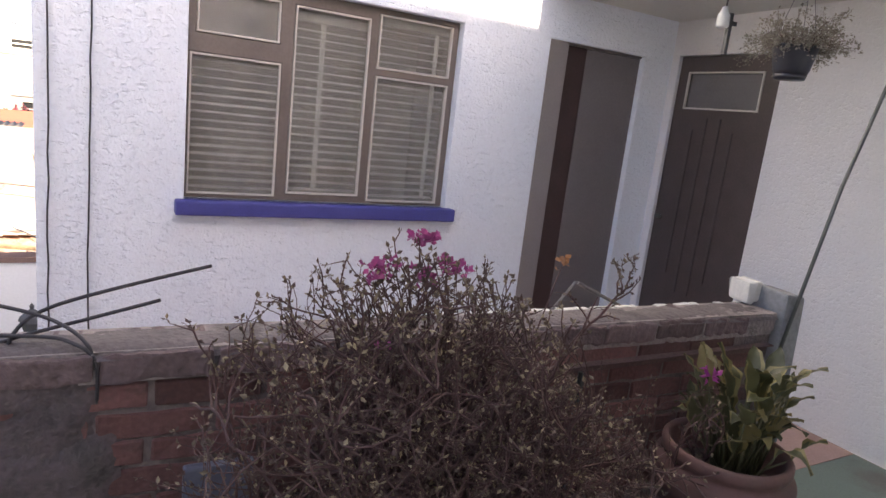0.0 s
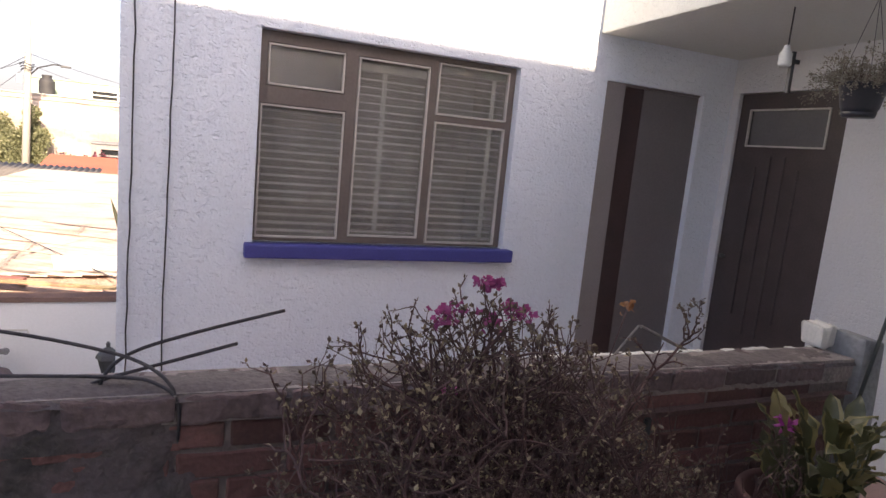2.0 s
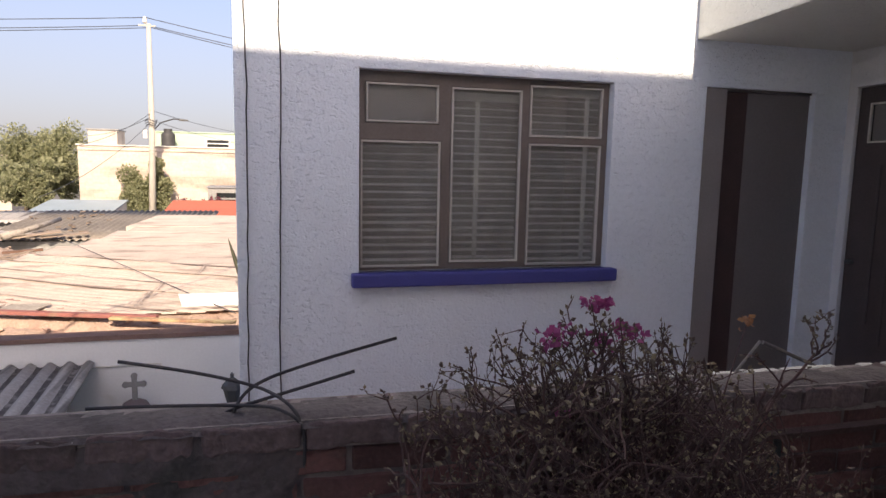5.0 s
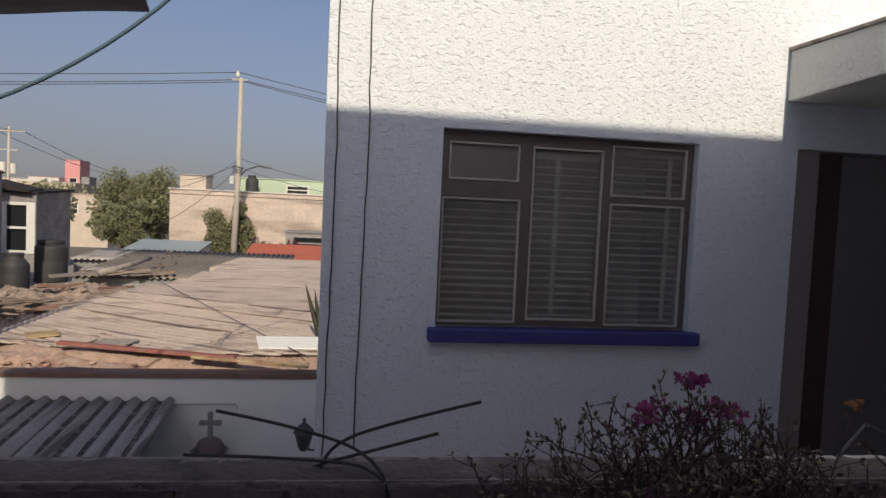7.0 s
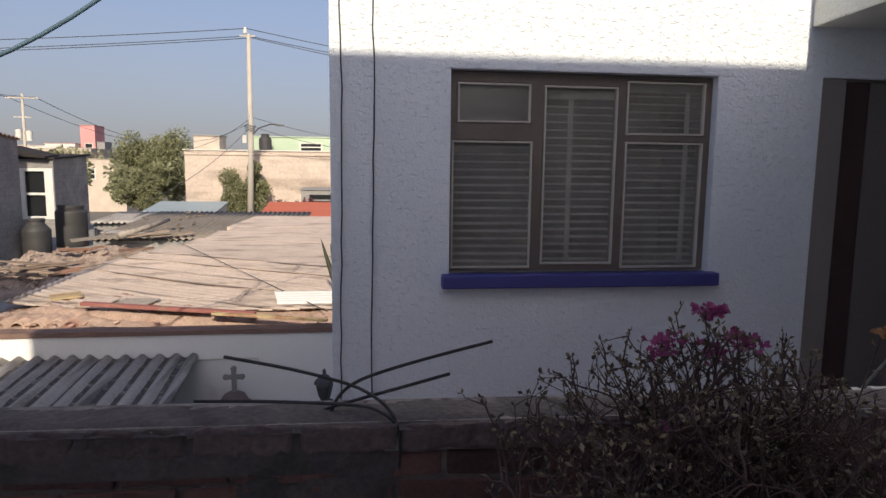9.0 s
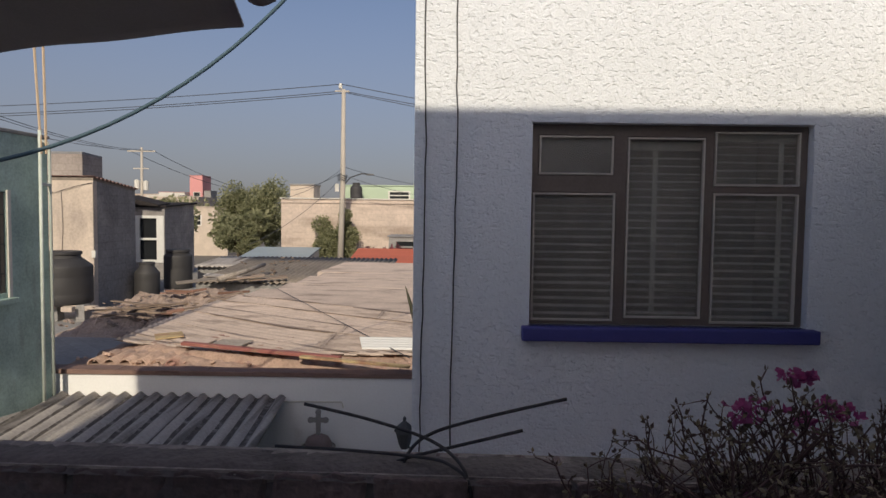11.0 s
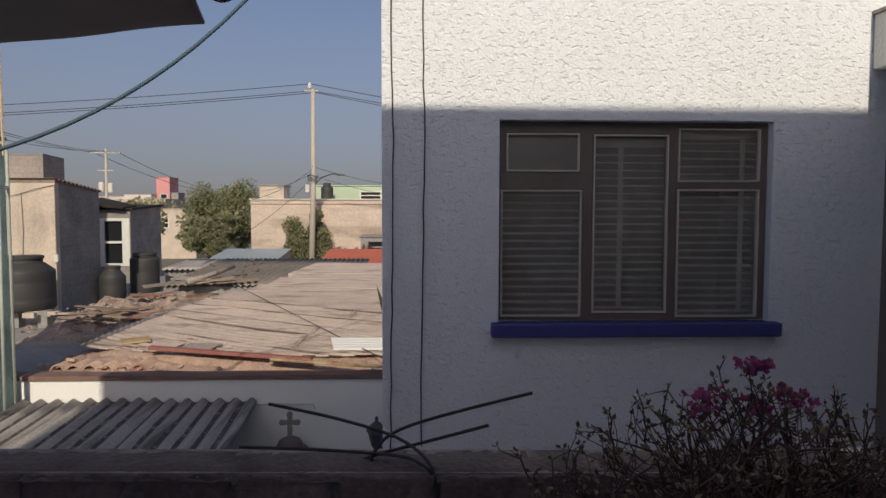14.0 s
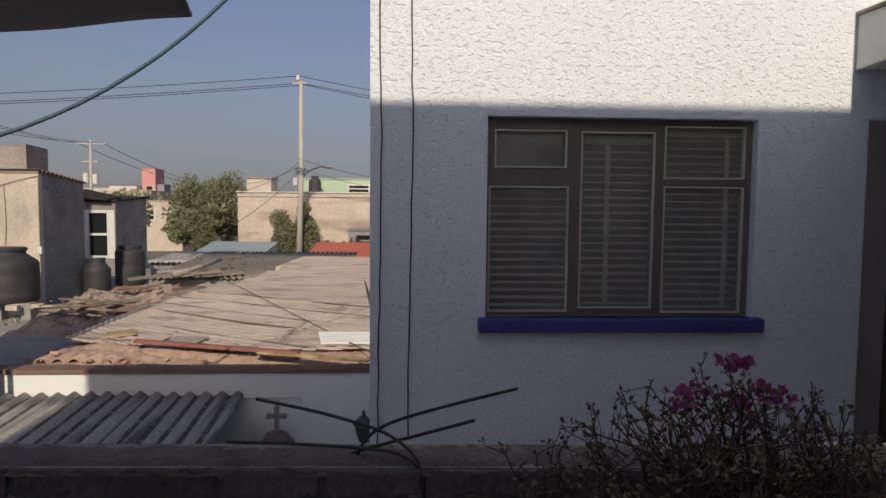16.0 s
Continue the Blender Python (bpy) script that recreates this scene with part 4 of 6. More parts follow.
for c, n, sp in (((0.225, -2.3, 1.29), 14, 0.012), ((0.26, -2.3, 1.285), 7, 0.008), ((0.115, -2.32, 1.215), 12, 0.016), ((0.15, -2.3, 1.22), 10, 0.014),
                 ((0.255, -2.3, 1.205), 12, 0.014), ((0.30, -2.3, 1.225), 11, 0.014), ((0.33, -2.31, 1.215), 9, 0.012)):
    s = Shape()
    flower(s, rb, c, int(n * 1.2), sp * 0.85, 0.017)
    under(part("flower_head", s, BRACT, label="bright pink papery bracts"), bush)
for c, mat in (((0.66, -2.28, 1.225), PEACHFLOWER), ((0.155, -2.33, 1.06), BRACT)):
    s = Shape()
    flower(s, rb, c, 6 if mat is PEACHFLOWER else 3, 0.010, 0.017)
    under(part("flower_head", s, mat, label="faded bracts"), bush)
for c in ((0.225, -2.3, 1.29), (0.13, -2.31, 1.215), (0.255, -2.3, 1.205), (0.31, -2.3, 1.22), (0.40, -2.31, 1.16), (0.04, -2.31, 1.15), (0.19, -2.33, 1.24), (0.09, -2.33, 1.21), (-0.03, -2.32, 1.12), (0.07, -2.30, 1.16), (0.16, -2.29, 1.26), (0.36, -2.30, 1.22), (0.28, -2.33, 1.25), (0.45, -2.31, 1.14), (0.0, -2.30, 1.17)):
    mid = 0.33 + (c[0] - 0.33) * 0.75
    twig_from([(0.33 + (c[0] - 0.33) * 0.3, -2.35, 0.72), (mid + rb.uniform(-0.03, 0.03), -2.33, 0.95), (mid + rb.uniform(-0.02, 0.02), -2.32, 1.08), c], 0.0036, 0.065, 0.7, c[2] - 0.05)
under(part("flower_stem", Shape().tube([(0.50, -2.33, 0.85), (0.60, -2.29, 1.05), (0.66, -2.28, 1.225)], 0.003, 0.0012, sides=5), TWIG, smooth=True), bush)
fol = under(part("leaves", foliage, LEAF), bush)
tagged(fol, kind="stuff")
tub = Shape().lathe([(0.0, 0.0), (0.17, 0.0), (0.20, 0.30), (0.215, 0.31), (0.215, 0.35), (0.195, 0.35), (0.19, 0.31), (0.0, 0.31)], 0.36, -2.36, 32)
part_tub = part("plant_tub", tub, BLACKPOT, smooth=True)
tagged(part_tub, "dark plastic tub holding the bougainvillea", "plant pot")

board = part("plastic_board", Shape().box(-0.235, -0.085, -2.215, -2.19, 0.0, 0.752), BINBLUE, bevel=0.006)
tagged(board, "narrow blue-grey plastic board standing behind the bush", "board")

# terracotta pot with its plant
PX, PY = 1.305, -2.405
POT = [(0.0, 0.0), (0.155, 0.0), (0.165, 0.02), (0.190, 0.36), (0.197, 0.42), (0.202, 0.455), (0.225, 0.462), (0.231, 0.475), (0.231, 0.525), (0.225, 0.540), (0.206, 0.546),
       (0.199, 0.553), (0.199, 0.560), (0.208, 0.566), (0.211, 0.578), (0.210, 0.594), (0.203, 0.603), (0.192, 0.603), (0.184, 0.592), (0.181, 0.55), (0.180, 0.50), (0.0, 0.50)]
pot = part("terracotta_pot", Shape().lathe([(r * 0.90, h + (0.065 if h > 0.1 else 0)) for r, h in POT], PX, PY, 48), TERRACOTTA, smooth=True)
tagged(pot, "large terracotta flower pot with ribbed double rim", "plant pot")
part("soil", Shape().lathe([(0.0, 0.57), (0.1, 0.57), (0.1625, 0.565), (0.1625, 0.55)], PX, PY, 24), SOIL, pot, smooth=True)
rp = random.Random(33)
croton = thing("broad_leaf_plant", "green and yellow broad-leaved plant growing in the terracotta pot", "plant", at=(PX, PY, 0.65))


def broad_leaf(shape, base, way, length, width, curl, rng):
    way = Vector(way).normalized()
    side = way.cross(Vector((0, 0, 1))).normalized()
    p, d = Vector(base), (way + Vector((0, 0, 0.9))).normalized()
    rows, n = [], 7
    for i in range(n + 1):
        u = i / n
        w = width * math.sin(math.pi * min(1, (u * 0.96 + 0.04) ** 0.8)) * 0.5
        up = side.cross(d).normalized()
        wav = 0.008 * math.sin(u * 14 + rng.random())
        rows.append((p - side * w + up * (0.35 * w + wav), p - side * w * 0.62 + up * (0.2 * w + wav * 0.5), p.copy(), p + side * w * 0.62 + up * (0.2 * w - wav * 0.5), p + side * w + up * (0.35 * w - wav)))
        d = (d + Vector((0, 0, -curl / n)) + way * 0.04).normalized()
        p = p + d * (length / n)
    verts = [q for r in rows for q in r]
    faces = []
    for i in range(n):
        for c in range(4):
            faces.append((i * 5 + c, i * 5 + c + 1, i * 5 + 6 + c, i * 5 + 5 + c))
    shape.add(verts, faces)


for i in range(66):
    a = rp.uniform(0, 2 * math.pi)
    r = rp.uniform(0.0, 0.075)
    base = Vector((PX + 0.05 + r * math.cos(a), PY + r * math.sin(a), 0.56))
    h = rp.uniform(0.10, 0.31)
    top = base + Vector((rp.gauss(0, 0.03) + 0.05 * math.cos(a), rp.gauss(0, 0.03) + 0.05 * math.sin(a), h))
    under(part("stem", Shape().tube([base, base.lerp(top, 0.5) + Vector((rp.gauss(0, 0.01), rp.gauss(0, 0.01), 0)), top], 0.005, 0.003, sides=5), BROADLEAF, smooth=True), croton)
    s = Shape()
    broad_leaf(s, top, (math.cos(a) + rp.gauss(0, 0.4), math.sin(a) + rp.gauss(0, 0.4), rp.uniform(1.2, 4.0)), rp.uniform(0.08, 0.15), rp.uniform(0.034, 0.070), rp.uniform(0.5, 2.6), rp)
    yellow = rp.random() < 0.25
    lf = part("leaf", s, YELLOWLEAF if yellow else BROADLEAF, smooth=True, label="yellowing leaf" if yellow else "")
    lf.data.materials.append(YELLOWLEAF)
    lf.data.polygons.foreach_set("material_index", [1 if k % 4 in ((0, 3) if i % 3 == 0 else (3,) if i % 3 == 1 else ()) else 0 for k in range(len(lf.data.polygons))])
    under(lf, croton)
sprig = thing("bougainvillea_sprig", "thin twig with magenta bracts in the terracotta pot", "plant", at=(1.2, -2.42, 0.65))
s, tp = Shape(), []
for aim, ln in (((-0.15, 0.05, 1), 0.34), ((-0.6, 0.1, 0.8), 0.26), ((-0.3, -0.1, 0.9), 0.22)):
    branchy(s, rp, (PX - 0.06, PY + 0.02, 0.57), aim, ln, 0.005, 1, tp)
tagged(under(part("twig_tuft", s, TWIG, smooth=True), sprig), kind="stuff")
s = Shape()
for p, d, q in tp:
    leaf_at(s, rp, p, d, 0.018)
under(part("leaves", s, LEAF), sprig)
s = Shape()
flower(s, rp, (1.215, -2.37, 0.895), 7, 0.010, 0.032)
under(part("flower_head", s, MAGENTA, label="magenta papery bracts"), sprig)

# hanging pot
HX, HY = 2.21, -1.72
hang = thing("hanging_planter", "black hanging pot with a trailing grey-green plant", "plant pot", at=(HX, HY, 1.9))
under(part("pot", Shape().lathe([(0.0, 1.89), (0.062, 1.89), (0.072, 1.91), (0.090, 2.0), (0.095, 2.01), (0.087, 2.012), (0.082, 1.99), (0.0, 1.98)], HX, HY, 28), BLACKPOT, smooth=True), hang)
HPOT = bpy.data.objects["pot"]
under(part("saucer", Shape().lathe([(0.0, 1.872), (0.060, 1.872), (0.067, 1.892), (0.0, 1.892)], HX, HY, 24), BLACKPOT, smooth=True), HPOT)
part_h = Shape()
for k in range(3):
    a = 2.1 * k + 0.4
    part_h.tube([(HX + 0.096 * math.cos(a), HY + 0.096 * math.sin(a), 2.005), (HX, HY, 2.36)], 0.0015, sides=4)
part_h.tube([(HX, HY, 2.36), (HX, HY, 2.45)], 0.003, sides=5)
under(part("hanger", part_h, WIRE, label="thin wire hanger"), hang)
tw, fo, tp = Shape(), Shape(), []
for i in range(170):
    a = rp.uniform(0, 2 * math.pi)
    r = rp.uniform(0.02, 0.082)
    out = rp.uniform(0.2, 1.3)
    branchy(tw, rp, (HX + r * math.cos(a), HY + r * math.sin(a), 1.99), (out * math.cos(a), out * math.sin(a), 0.8), rp.uniform(0.05, 0.165), 0.0012, 1, tp, droop=0.24 * out)
for p, d, q in tp:
    for k in range(6):
        leaf_at(fo, rp, p + Vector((rp.gauss(0, 0.006), rp.gauss(0, 0.006), rp.gauss(0, 0.006))), d, 0.012, 0.55)
tagged(under(part("stem_tuft", tw, TWIG), hang), kind="stuff")
tagged(under(part("leaves", fo, DRYLEAF), hang), kind="stuff")
# sticks behind the parapet
for a, b in (((0.90, -1.90, 0.88), (1.075, -1.87, 1.04)), ((1.075, -1.88, 1.04), (1.36, -1.86, 0.92))):
    st = part("wooden_stick", Shape().tube([a, b], 0.006, sides=6), STICK)
    tagged(st, "grey weathered wooden stick leaning behind the parapet", "stick", group="sticks behind the parapet")


# ---- lower yard: corrugated roof, shrine, lantern, green house ----
lean_to = thing("corrugated_lean_to", "grey corrugated cement roof sheeting over the lower yard", "roof", at=(-3.6, 3.5, -0.5))
for i, (xa, xb) in enumerate(((-5.115, -4.173), (-4.225, -3.288), (-3.34, -2.245))):
    sheet_shape = wavy(xa, xb, 0.2, 3.57, lambda x, y: -0.500 + 0.02 * (y - 3.57) + 0.009 * (i % 2), 0.18, 0.027, thick=0.008)
    sheet_shape.v = [(x - 0.075 + 0.08 * (3.57 - y), y, z) for x, y, z in sheet_shape.v]
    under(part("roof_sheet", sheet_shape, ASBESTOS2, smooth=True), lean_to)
    # dark strips in the valleys: dirt, and the grooves' shade put into colour
    dirt_shade = Shape()
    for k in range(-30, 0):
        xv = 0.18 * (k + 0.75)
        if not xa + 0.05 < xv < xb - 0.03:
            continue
        n0 = len(dirt_shade.v)
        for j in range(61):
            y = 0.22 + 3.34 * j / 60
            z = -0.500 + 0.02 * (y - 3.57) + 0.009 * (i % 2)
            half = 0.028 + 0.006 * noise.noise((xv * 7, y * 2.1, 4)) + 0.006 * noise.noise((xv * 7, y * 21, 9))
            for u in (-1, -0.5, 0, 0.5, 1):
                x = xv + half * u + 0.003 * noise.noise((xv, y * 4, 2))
                dirt_shade.v.append((x - 0.075 + 0.08 * (3.57 - y), y, z + 0.027 * math.sin(2 * math.pi * x / 0.18) + 0.003))
        dirt_shade.f += [(n0 + j * 5 + c, n0 + j * 5 + c + 1, n0 + j * 5 + c + 6, n0 + j * 5 + c + 5) for j in range(60) for c in range(4)]
    tagged(under(part("dirt_shade", dirt_shade, DIRTSHADE, label="dark dirt and painted shade in the valleys", smooth=True), lean_to), kind="stuff")
setting("wall_lean_to", Shape().box(-4.9, -2.1, 0.3, 0.4, -2.8, -0.58), SMOOTH, "plain wall carrying the lean-to roof", "wall")
shrine = thing("garden_shrine", "small grey domed shrine topped by a stone cross", "shrine", at=(-1.89, 3.3, -2.8))
under(part("body", Shape().lathe([(0.15, -2.8), (0.15, -1.0), (0.19, -0.99), (0.19, -0.97)], -1.89, 3.3, 20), STONE), shrine)
under(part("dome", Shape().lathe([(0.15, -0.97), (0.145, -0.925), (0.115, -0.872), (0.06, -0.842), (0.0, -0.835)], -1.89, 3.3, 24), DOME, smooth=True), shrine)
cr = Shape().box(-1.915, -1.865, 3.285, 3.315, -0.84, -0.59).box(-1.975, -1.805, 3.286, 3.314, -0.70, -0.65)
for cx, cz in ((-1.975, -0.675), (-1.805, -0.675), (-1.89, -0.585)):
    cr.tube([(cx, 3.284, cz), (cx, 3.316, cz)], 0.032, sides=10)
under(part("cross", cr, STONE, bevel=0.004), shrine)
lant = thing("wall_lantern", "dark iron lantern on the side wall of the house", "lamp", at=(-0.80, 1.5, -0.2))
under(part("cage", Shape().lathe([(0.0, -0.31), (0.03, -0.30), (0.045, -0.27), (0.07, -0.17), (0.07, -0.16)], -0.81, 1.5, 6), LANTERN), lant)
under(part("roof", Shape().lathe([(0.085, -0.16), (0.075, -0.13), (0.03, -0.085), (0.012, -0.075), (0.015, -0.05), (0.0, -0.03)], -0.81, 1.5, 6), LANTERN), lant)
under(part("arm", Shape().tube([(-0.81, 1.5, -0.28), (-0.74, 1.5, -0.30), (-0.66, 1.5, -0.26)], 0.009), LANTERN), lant)

green_house = thing("green_house", "green painted house with a white-framed window", "house", at=(-4.94, 3.45, -2.8))
green_house.rotation_euler = (0, 0, radians(-3.0))
gw = part("wall", pierced((-1.5, 3.45), (-2.8, 2.38), [(1.74, 2.82, 0.75, 1.78)], -5.09, -4.94, axis="x"), GREENWALL)
fixed(gw.data)
under(gw, green_house)
under(block("end_wall", -8.0, -5.092, 3.3, 3.45, -2.8, 2.38, GREENWALL), green_house)
under(block("front_wall", -8.0, -5.092, -1.5, -1.35, -2.8, 2.38, GREENWALL), green_house)
under(block("back_wall", -8.0, -7.85, -1.35, 3.3, -2.8, 2.38, GREENWALL), green_house)
under(block("roof", -8.05, -4.92, -1.55, 3.47, 2.382, 2.42, CONCRETE, bevel=0.01), green_house)
# lengthened out of view so that its shadow covers the rubble heap
under(block("parapet_block", -7.9, -5.3, 2.3, 3.2, 2.422, 3.15, BLOCKGREY, bevel=0.01), green_house)
win = part("window", pierced((1.74, 2.818), (0.752, 1.778), [(1.79, 2.25, 0.80, 1.40), (1.79, 2.25, 1.45, 1.72), (2.30, 2.77, 0.80, 1.40), (2.30, 2.77, 1.45, 1.72)], -5.0, -4.96, axis="x"), FRAME, label="dark steel window frame")
fixed(win.data)
under(win, green_house)
under(block("pane", -4.99, -4.98, 1.77, 2.79, 0.78, 1.76, DARKGLASS), win)
under(block("window_jamb", -4.938, -4.918, 2.822, 2.868, 0.70, 1.80, OFFWHITE, bevel=0.004), green_house)
under(block("sill", -4.938, -4.87, 1.67, 2.90, 0.64, 0.70, GREENWALL, bevel=0.008), green_house)
bars = Shape()
for i in range(5):
    bars.tube([(-4.95, 1.84 + 0.225 * i, 0.78), (-4.95, 1.84 + 0.225 * i, 1.75)], 0.008)
for zz in (0.95, 1.25, 1.55):
    bars.tube([(-4.95, 1.77, zz), (-4.95, 2.80, zz)], 0.006)
under(part("window_bars", bars, CABLE), win)
pipes = thing("vent_pipes", "pale green pipe frame with orange conduits on the house corner", "pipe", at=(-4.80, 3.3, -0.6))
under(part("pipe", Shape().tube([(-4.865, 3.20, -0.55), (-4.855, 3.20, 2.45)], 0.018, sides=10), PALEGREEN, smooth=True), pipes)
under(part("pipe", Shape().tube([(-4.895, 3.42, -0.55), (-4.895, 3.42, 2.25), (-4.90, 3.40, 2.34), (-4.98, 3.3, 2.37)], 0.016, sides=10), PALEGREEN, smooth=True), pipes)
under(part("rung", Shape().tube([(-4.86, 3.20, 1.88), (-4.895, 3.42, 1.88)], 0.018), PALEGREEN), pipes)
under(part("conduit", Shape().tube([(-4.84, 3.20, 2.2), (-4.88, 3.20, 3.0), (-4.95, 3.20, 4.6)], 0.014), ORANGE), pipes)
under(part("conduit", Shape().tube([(-4.80, 3.22, 2.2), (-4.81, 3.22, 3.2), (-4.82, 3.22, 4.6)], 0.014), ORANGE), pipes)

# ---- the roofs behind the white wall ----
ry = random.Random(44)


def roof_z(x, y):
    return -0.125 + 0.0125 * (y - 5) + 0.015 * math.sin(x * 1.3) * math.sin(y * 0.9)


big_roof = thing("old_corrugated_roof", "large weathered beige corrugated cement roof with overlapping sheets", "roof", at=(-2.5, 8, -0.5))
laps = Shape()


def roof_y(x, w):
    """The sheets fan out: askew in front, nearly straight at the back."""
    return w - (0.62 - 0.065 * max(0.0, min(5.0, w - 6.0))) * (max(x, -6.0) + 2.5)


def roof_left(y):
    return -4.94 if y < 8 else -4.94 + 0.23 * (y - 8) if y < 11 else -4.25 + 0.12 * (y - 11)


def roof_front(x):
    return 4.14 + 0.26 * max(0.0, -2.6 - x) + 0.03 * noise.noise((x * 3.0, 1, 6))


for w0, w1, cuts, grime in ((2.7, 3.75, (), 0.4), (3.75, 4.72, (), 0.6), (4.72, 5.68, (-2.12,), 1.0), (5.68, 6.30, (-2.05,), 1.0), (6.30, 7.10, (), 0.8), (7.10, 7.95, (-1.65,), 0.9),
                            (7.95, 9.3, (), 0.9), (9.3, 10.8, (), 0.0), (10.8, 12.4, (), 0.0), (12.4, 13.9, (), 0.0), (13.9, 15.4, (), 0.0)):
    wl = 0.5 * (w0 + w1)
    left = roof_left(roof_y(-4.7, wl)) + ry.uniform(-0.04, 0.04)
    ends = [left] + list(cuts) + [0.3]
    bend, rise = ry.uniform(0, 6), 0.010 if w0 < 7.9 else 0.005
    deep = w1 - w0 + 0.08
    for c in range(len(ends) - 1):
        xa, xb = ends[c], ends[c + 1] + 0.04
        lip = ry.uniform(0.004, 0.010) if grime else 0.002
        s = Shape()
        nx, ny = max(3, int((xb - xa) / 0.16)), int(deep / 0.03)
        for low in (0, 1):
            for i in range(nx + 1):
                x = xa + (xb - xa) * i / nx
                for j in range(ny + 1):
                    v = j / ny
                    w = w0 + deep * v
                    y = min(13.95, max(roof_front(x), roof_y(x, w) + 0.02 * noise.noise((x * 1.6, bend, w0))))
                    lift = (lip + 0.010 * noise.noise((x * 2.5, w0, bend)) * bool(grime)) * (1 - v) + 0.004 * (c % 2)
                    s.v.append((x, y, roof_z(x, y) + lift + rise * math.sin(2 * math.pi * w / 0.177) - 0.005 * low))
        m, k = (nx + 1) * (ny + 1), ny + 1
        quads = [(i * k + j, i * k + k + j, i * k + k + j + 1, i * k + j + 1) for i in range(nx) for j in range(ny)]
        quads = [q for q in quads if not all(s.v[n][1] <= roof_front(s.v[n][0]) for n in q) and not all(s.v[n][1] >= 13.95 for n in q)]
        s.f += quads + [tuple(q + m for q in f[::-1]) for f in quads]
        s.f += [(i * k, i * k + m, i * k + k + m, i * k + k) for i in range(nx) if s.v[i * k][1] > roof_front(s.v[i * k][0])]
        s.f += [(j, j + 1, j + 1 + m, j + m) for j in range(ny)] + [(nx * k + j, nx * k + j + m, nx * k + j + 1 + m, nx * k + j + 1) for j in range(ny)]
        under(part("roof_sheet", s, ASBESTOS, smooth=True), big_roof)
        if grime:
            n0, steps = len(laps.v), max(4, int((xb - xa) / 0.06))
            for i in range(steps + 1):
                x = xa + (xb - xa) * i / steps
                y = max(roof_front(x) + 0.16, roof_y(x, w0) + 0.02 * noise.noise((x * 1.6, bend, w0)))
                wide = grime * max(0.0, 0.035 + 0.09 * noise.noise((x * 0.9, w0 * 3.1, 3)) + 0.03 * noise.noise((x * 9, w0, 5)))
                laps.v += [(x, y + 0.01, roof_z(x, y) + 0.016), (x, y - wide, roof_z(x, y - wide) + 0.016)]
            laps.f += [(n0 + 2 * i, n0 + 2 * i + 1, n0 + 2 * i + 3, n0 + 2 * i + 2) for i in range(steps)]
    for x in cuts:
        n0 = len(laps.v)
        for i in range(13):
            w = w0 + (w1 - w0) * i / 12
            h = 0.014 + 0.02 * noise.noise((w * 6, x, 2))
            for q in (x + 0.04, x + 0.055 + h):
                laps.v.append((q, roof_y(q, w), roof_z(q, roof_y(q, w)) + 0.017))
        laps.f += [(n0 + 2 * i, n0 + 2 * i + 1, n0 + 2 * i + 3, n0 + 2 * i + 2) for i in range(12)]
tagged(under(part("lap_grime", laps, LAPGRIME, label="brown grime gathered along the sheet laps"), big_roof), kind="stuff")
under(part("ridge", Shape().add([(-4.1, 13.7, -0.005), (2.4, 13.7, -0.01), (2.4, 15.4, 0.10), (-3.6, 15.4, 0.16), (-4.1, 13.7, -0.12), (2.4, 13.7, -0.14), (2.4, 15.4, -0.05), (-3.6, 15.4, 0.03)],
           [(0, 1, 2, 3), (4, 7, 6, 5), (0, 4, 5, 1), (3, 2, 6, 7), (0, 3, 7, 4), (1, 5, 6, 2)]), ASBESTOS), big_roof)
under(block("wall_under", -5.3, 2.4, 4.4, 13.4, -2.8, -0.45, BLOCKGREY), big_roof)

# rubble along the street wall
rubble = thing("clay_rubble", "broken clay tiles and brick rubble along the wall top", "rubble", at=(-3, 4.0, -0.3))
rub = Shape()
for i in range(28):
    x, y = ry.uniform(-5.0, -0.7), ry.uniform(3.82, 4.15)
    a = ry.uniform(0.015, 0.06)
    m = Matrix.Translation((x, y, -0.27 + 0.3 * (y - 3.85) + ry.uniform(0, 0.04))) @ Euler((ry.uniform(-0.5, 0.5), ry.uniform(-0.5, 0.5), ry.uniform(0, 3))).to_matrix().to_4x4()
    rub.box(-a, a, -a * 0.6, a * 0.6, -a * 0.3, a * 0.3, m)
tagged(under(part("rubble_pieces", rub, CLAY), rubble), kind="stuff")
bed = Shape()
nx, ny = 110, 62
for i in range(nx + 1):
    for j in range(ny + 1):
        x, y = -5.15 + 4.48 * i / nx, 3.805 + 1.55 * j / ny
        h = -0.28 + 0.13 * max(0.0, min(1.0, (y - 3.85) / 0.4)) * max(0.0, min(1.0, (x + 5.0) / 0.6)) + 0.03 * noise.noise((x * 2, y * 2, 2)) + 0.025 * noise.noise((x * 7, y * 7, 5)) + 0.014 * noise.noise((x * 19, y * 19, 8))
        h -= (0.11 + 0.10 * noise.noise((x * 1.9, 4, 1))) * math.exp(-((y - 4.0 + 0.207 * (x + 2.36)) / 0.075) ** 2)
        bed.v.append((x, y, -0.6 if j in (0, ny) or i == 0 else h))
bed.f = [(i * (ny + 1) + j, (i + 1) * (ny + 1) + j, (i + 1) * (ny + 1) + j + 1, i * (ny + 1) + j + 1) for i in range(nx) for j in range(ny)]
under(part("rubble_bed", bed, CLAY), rubble)
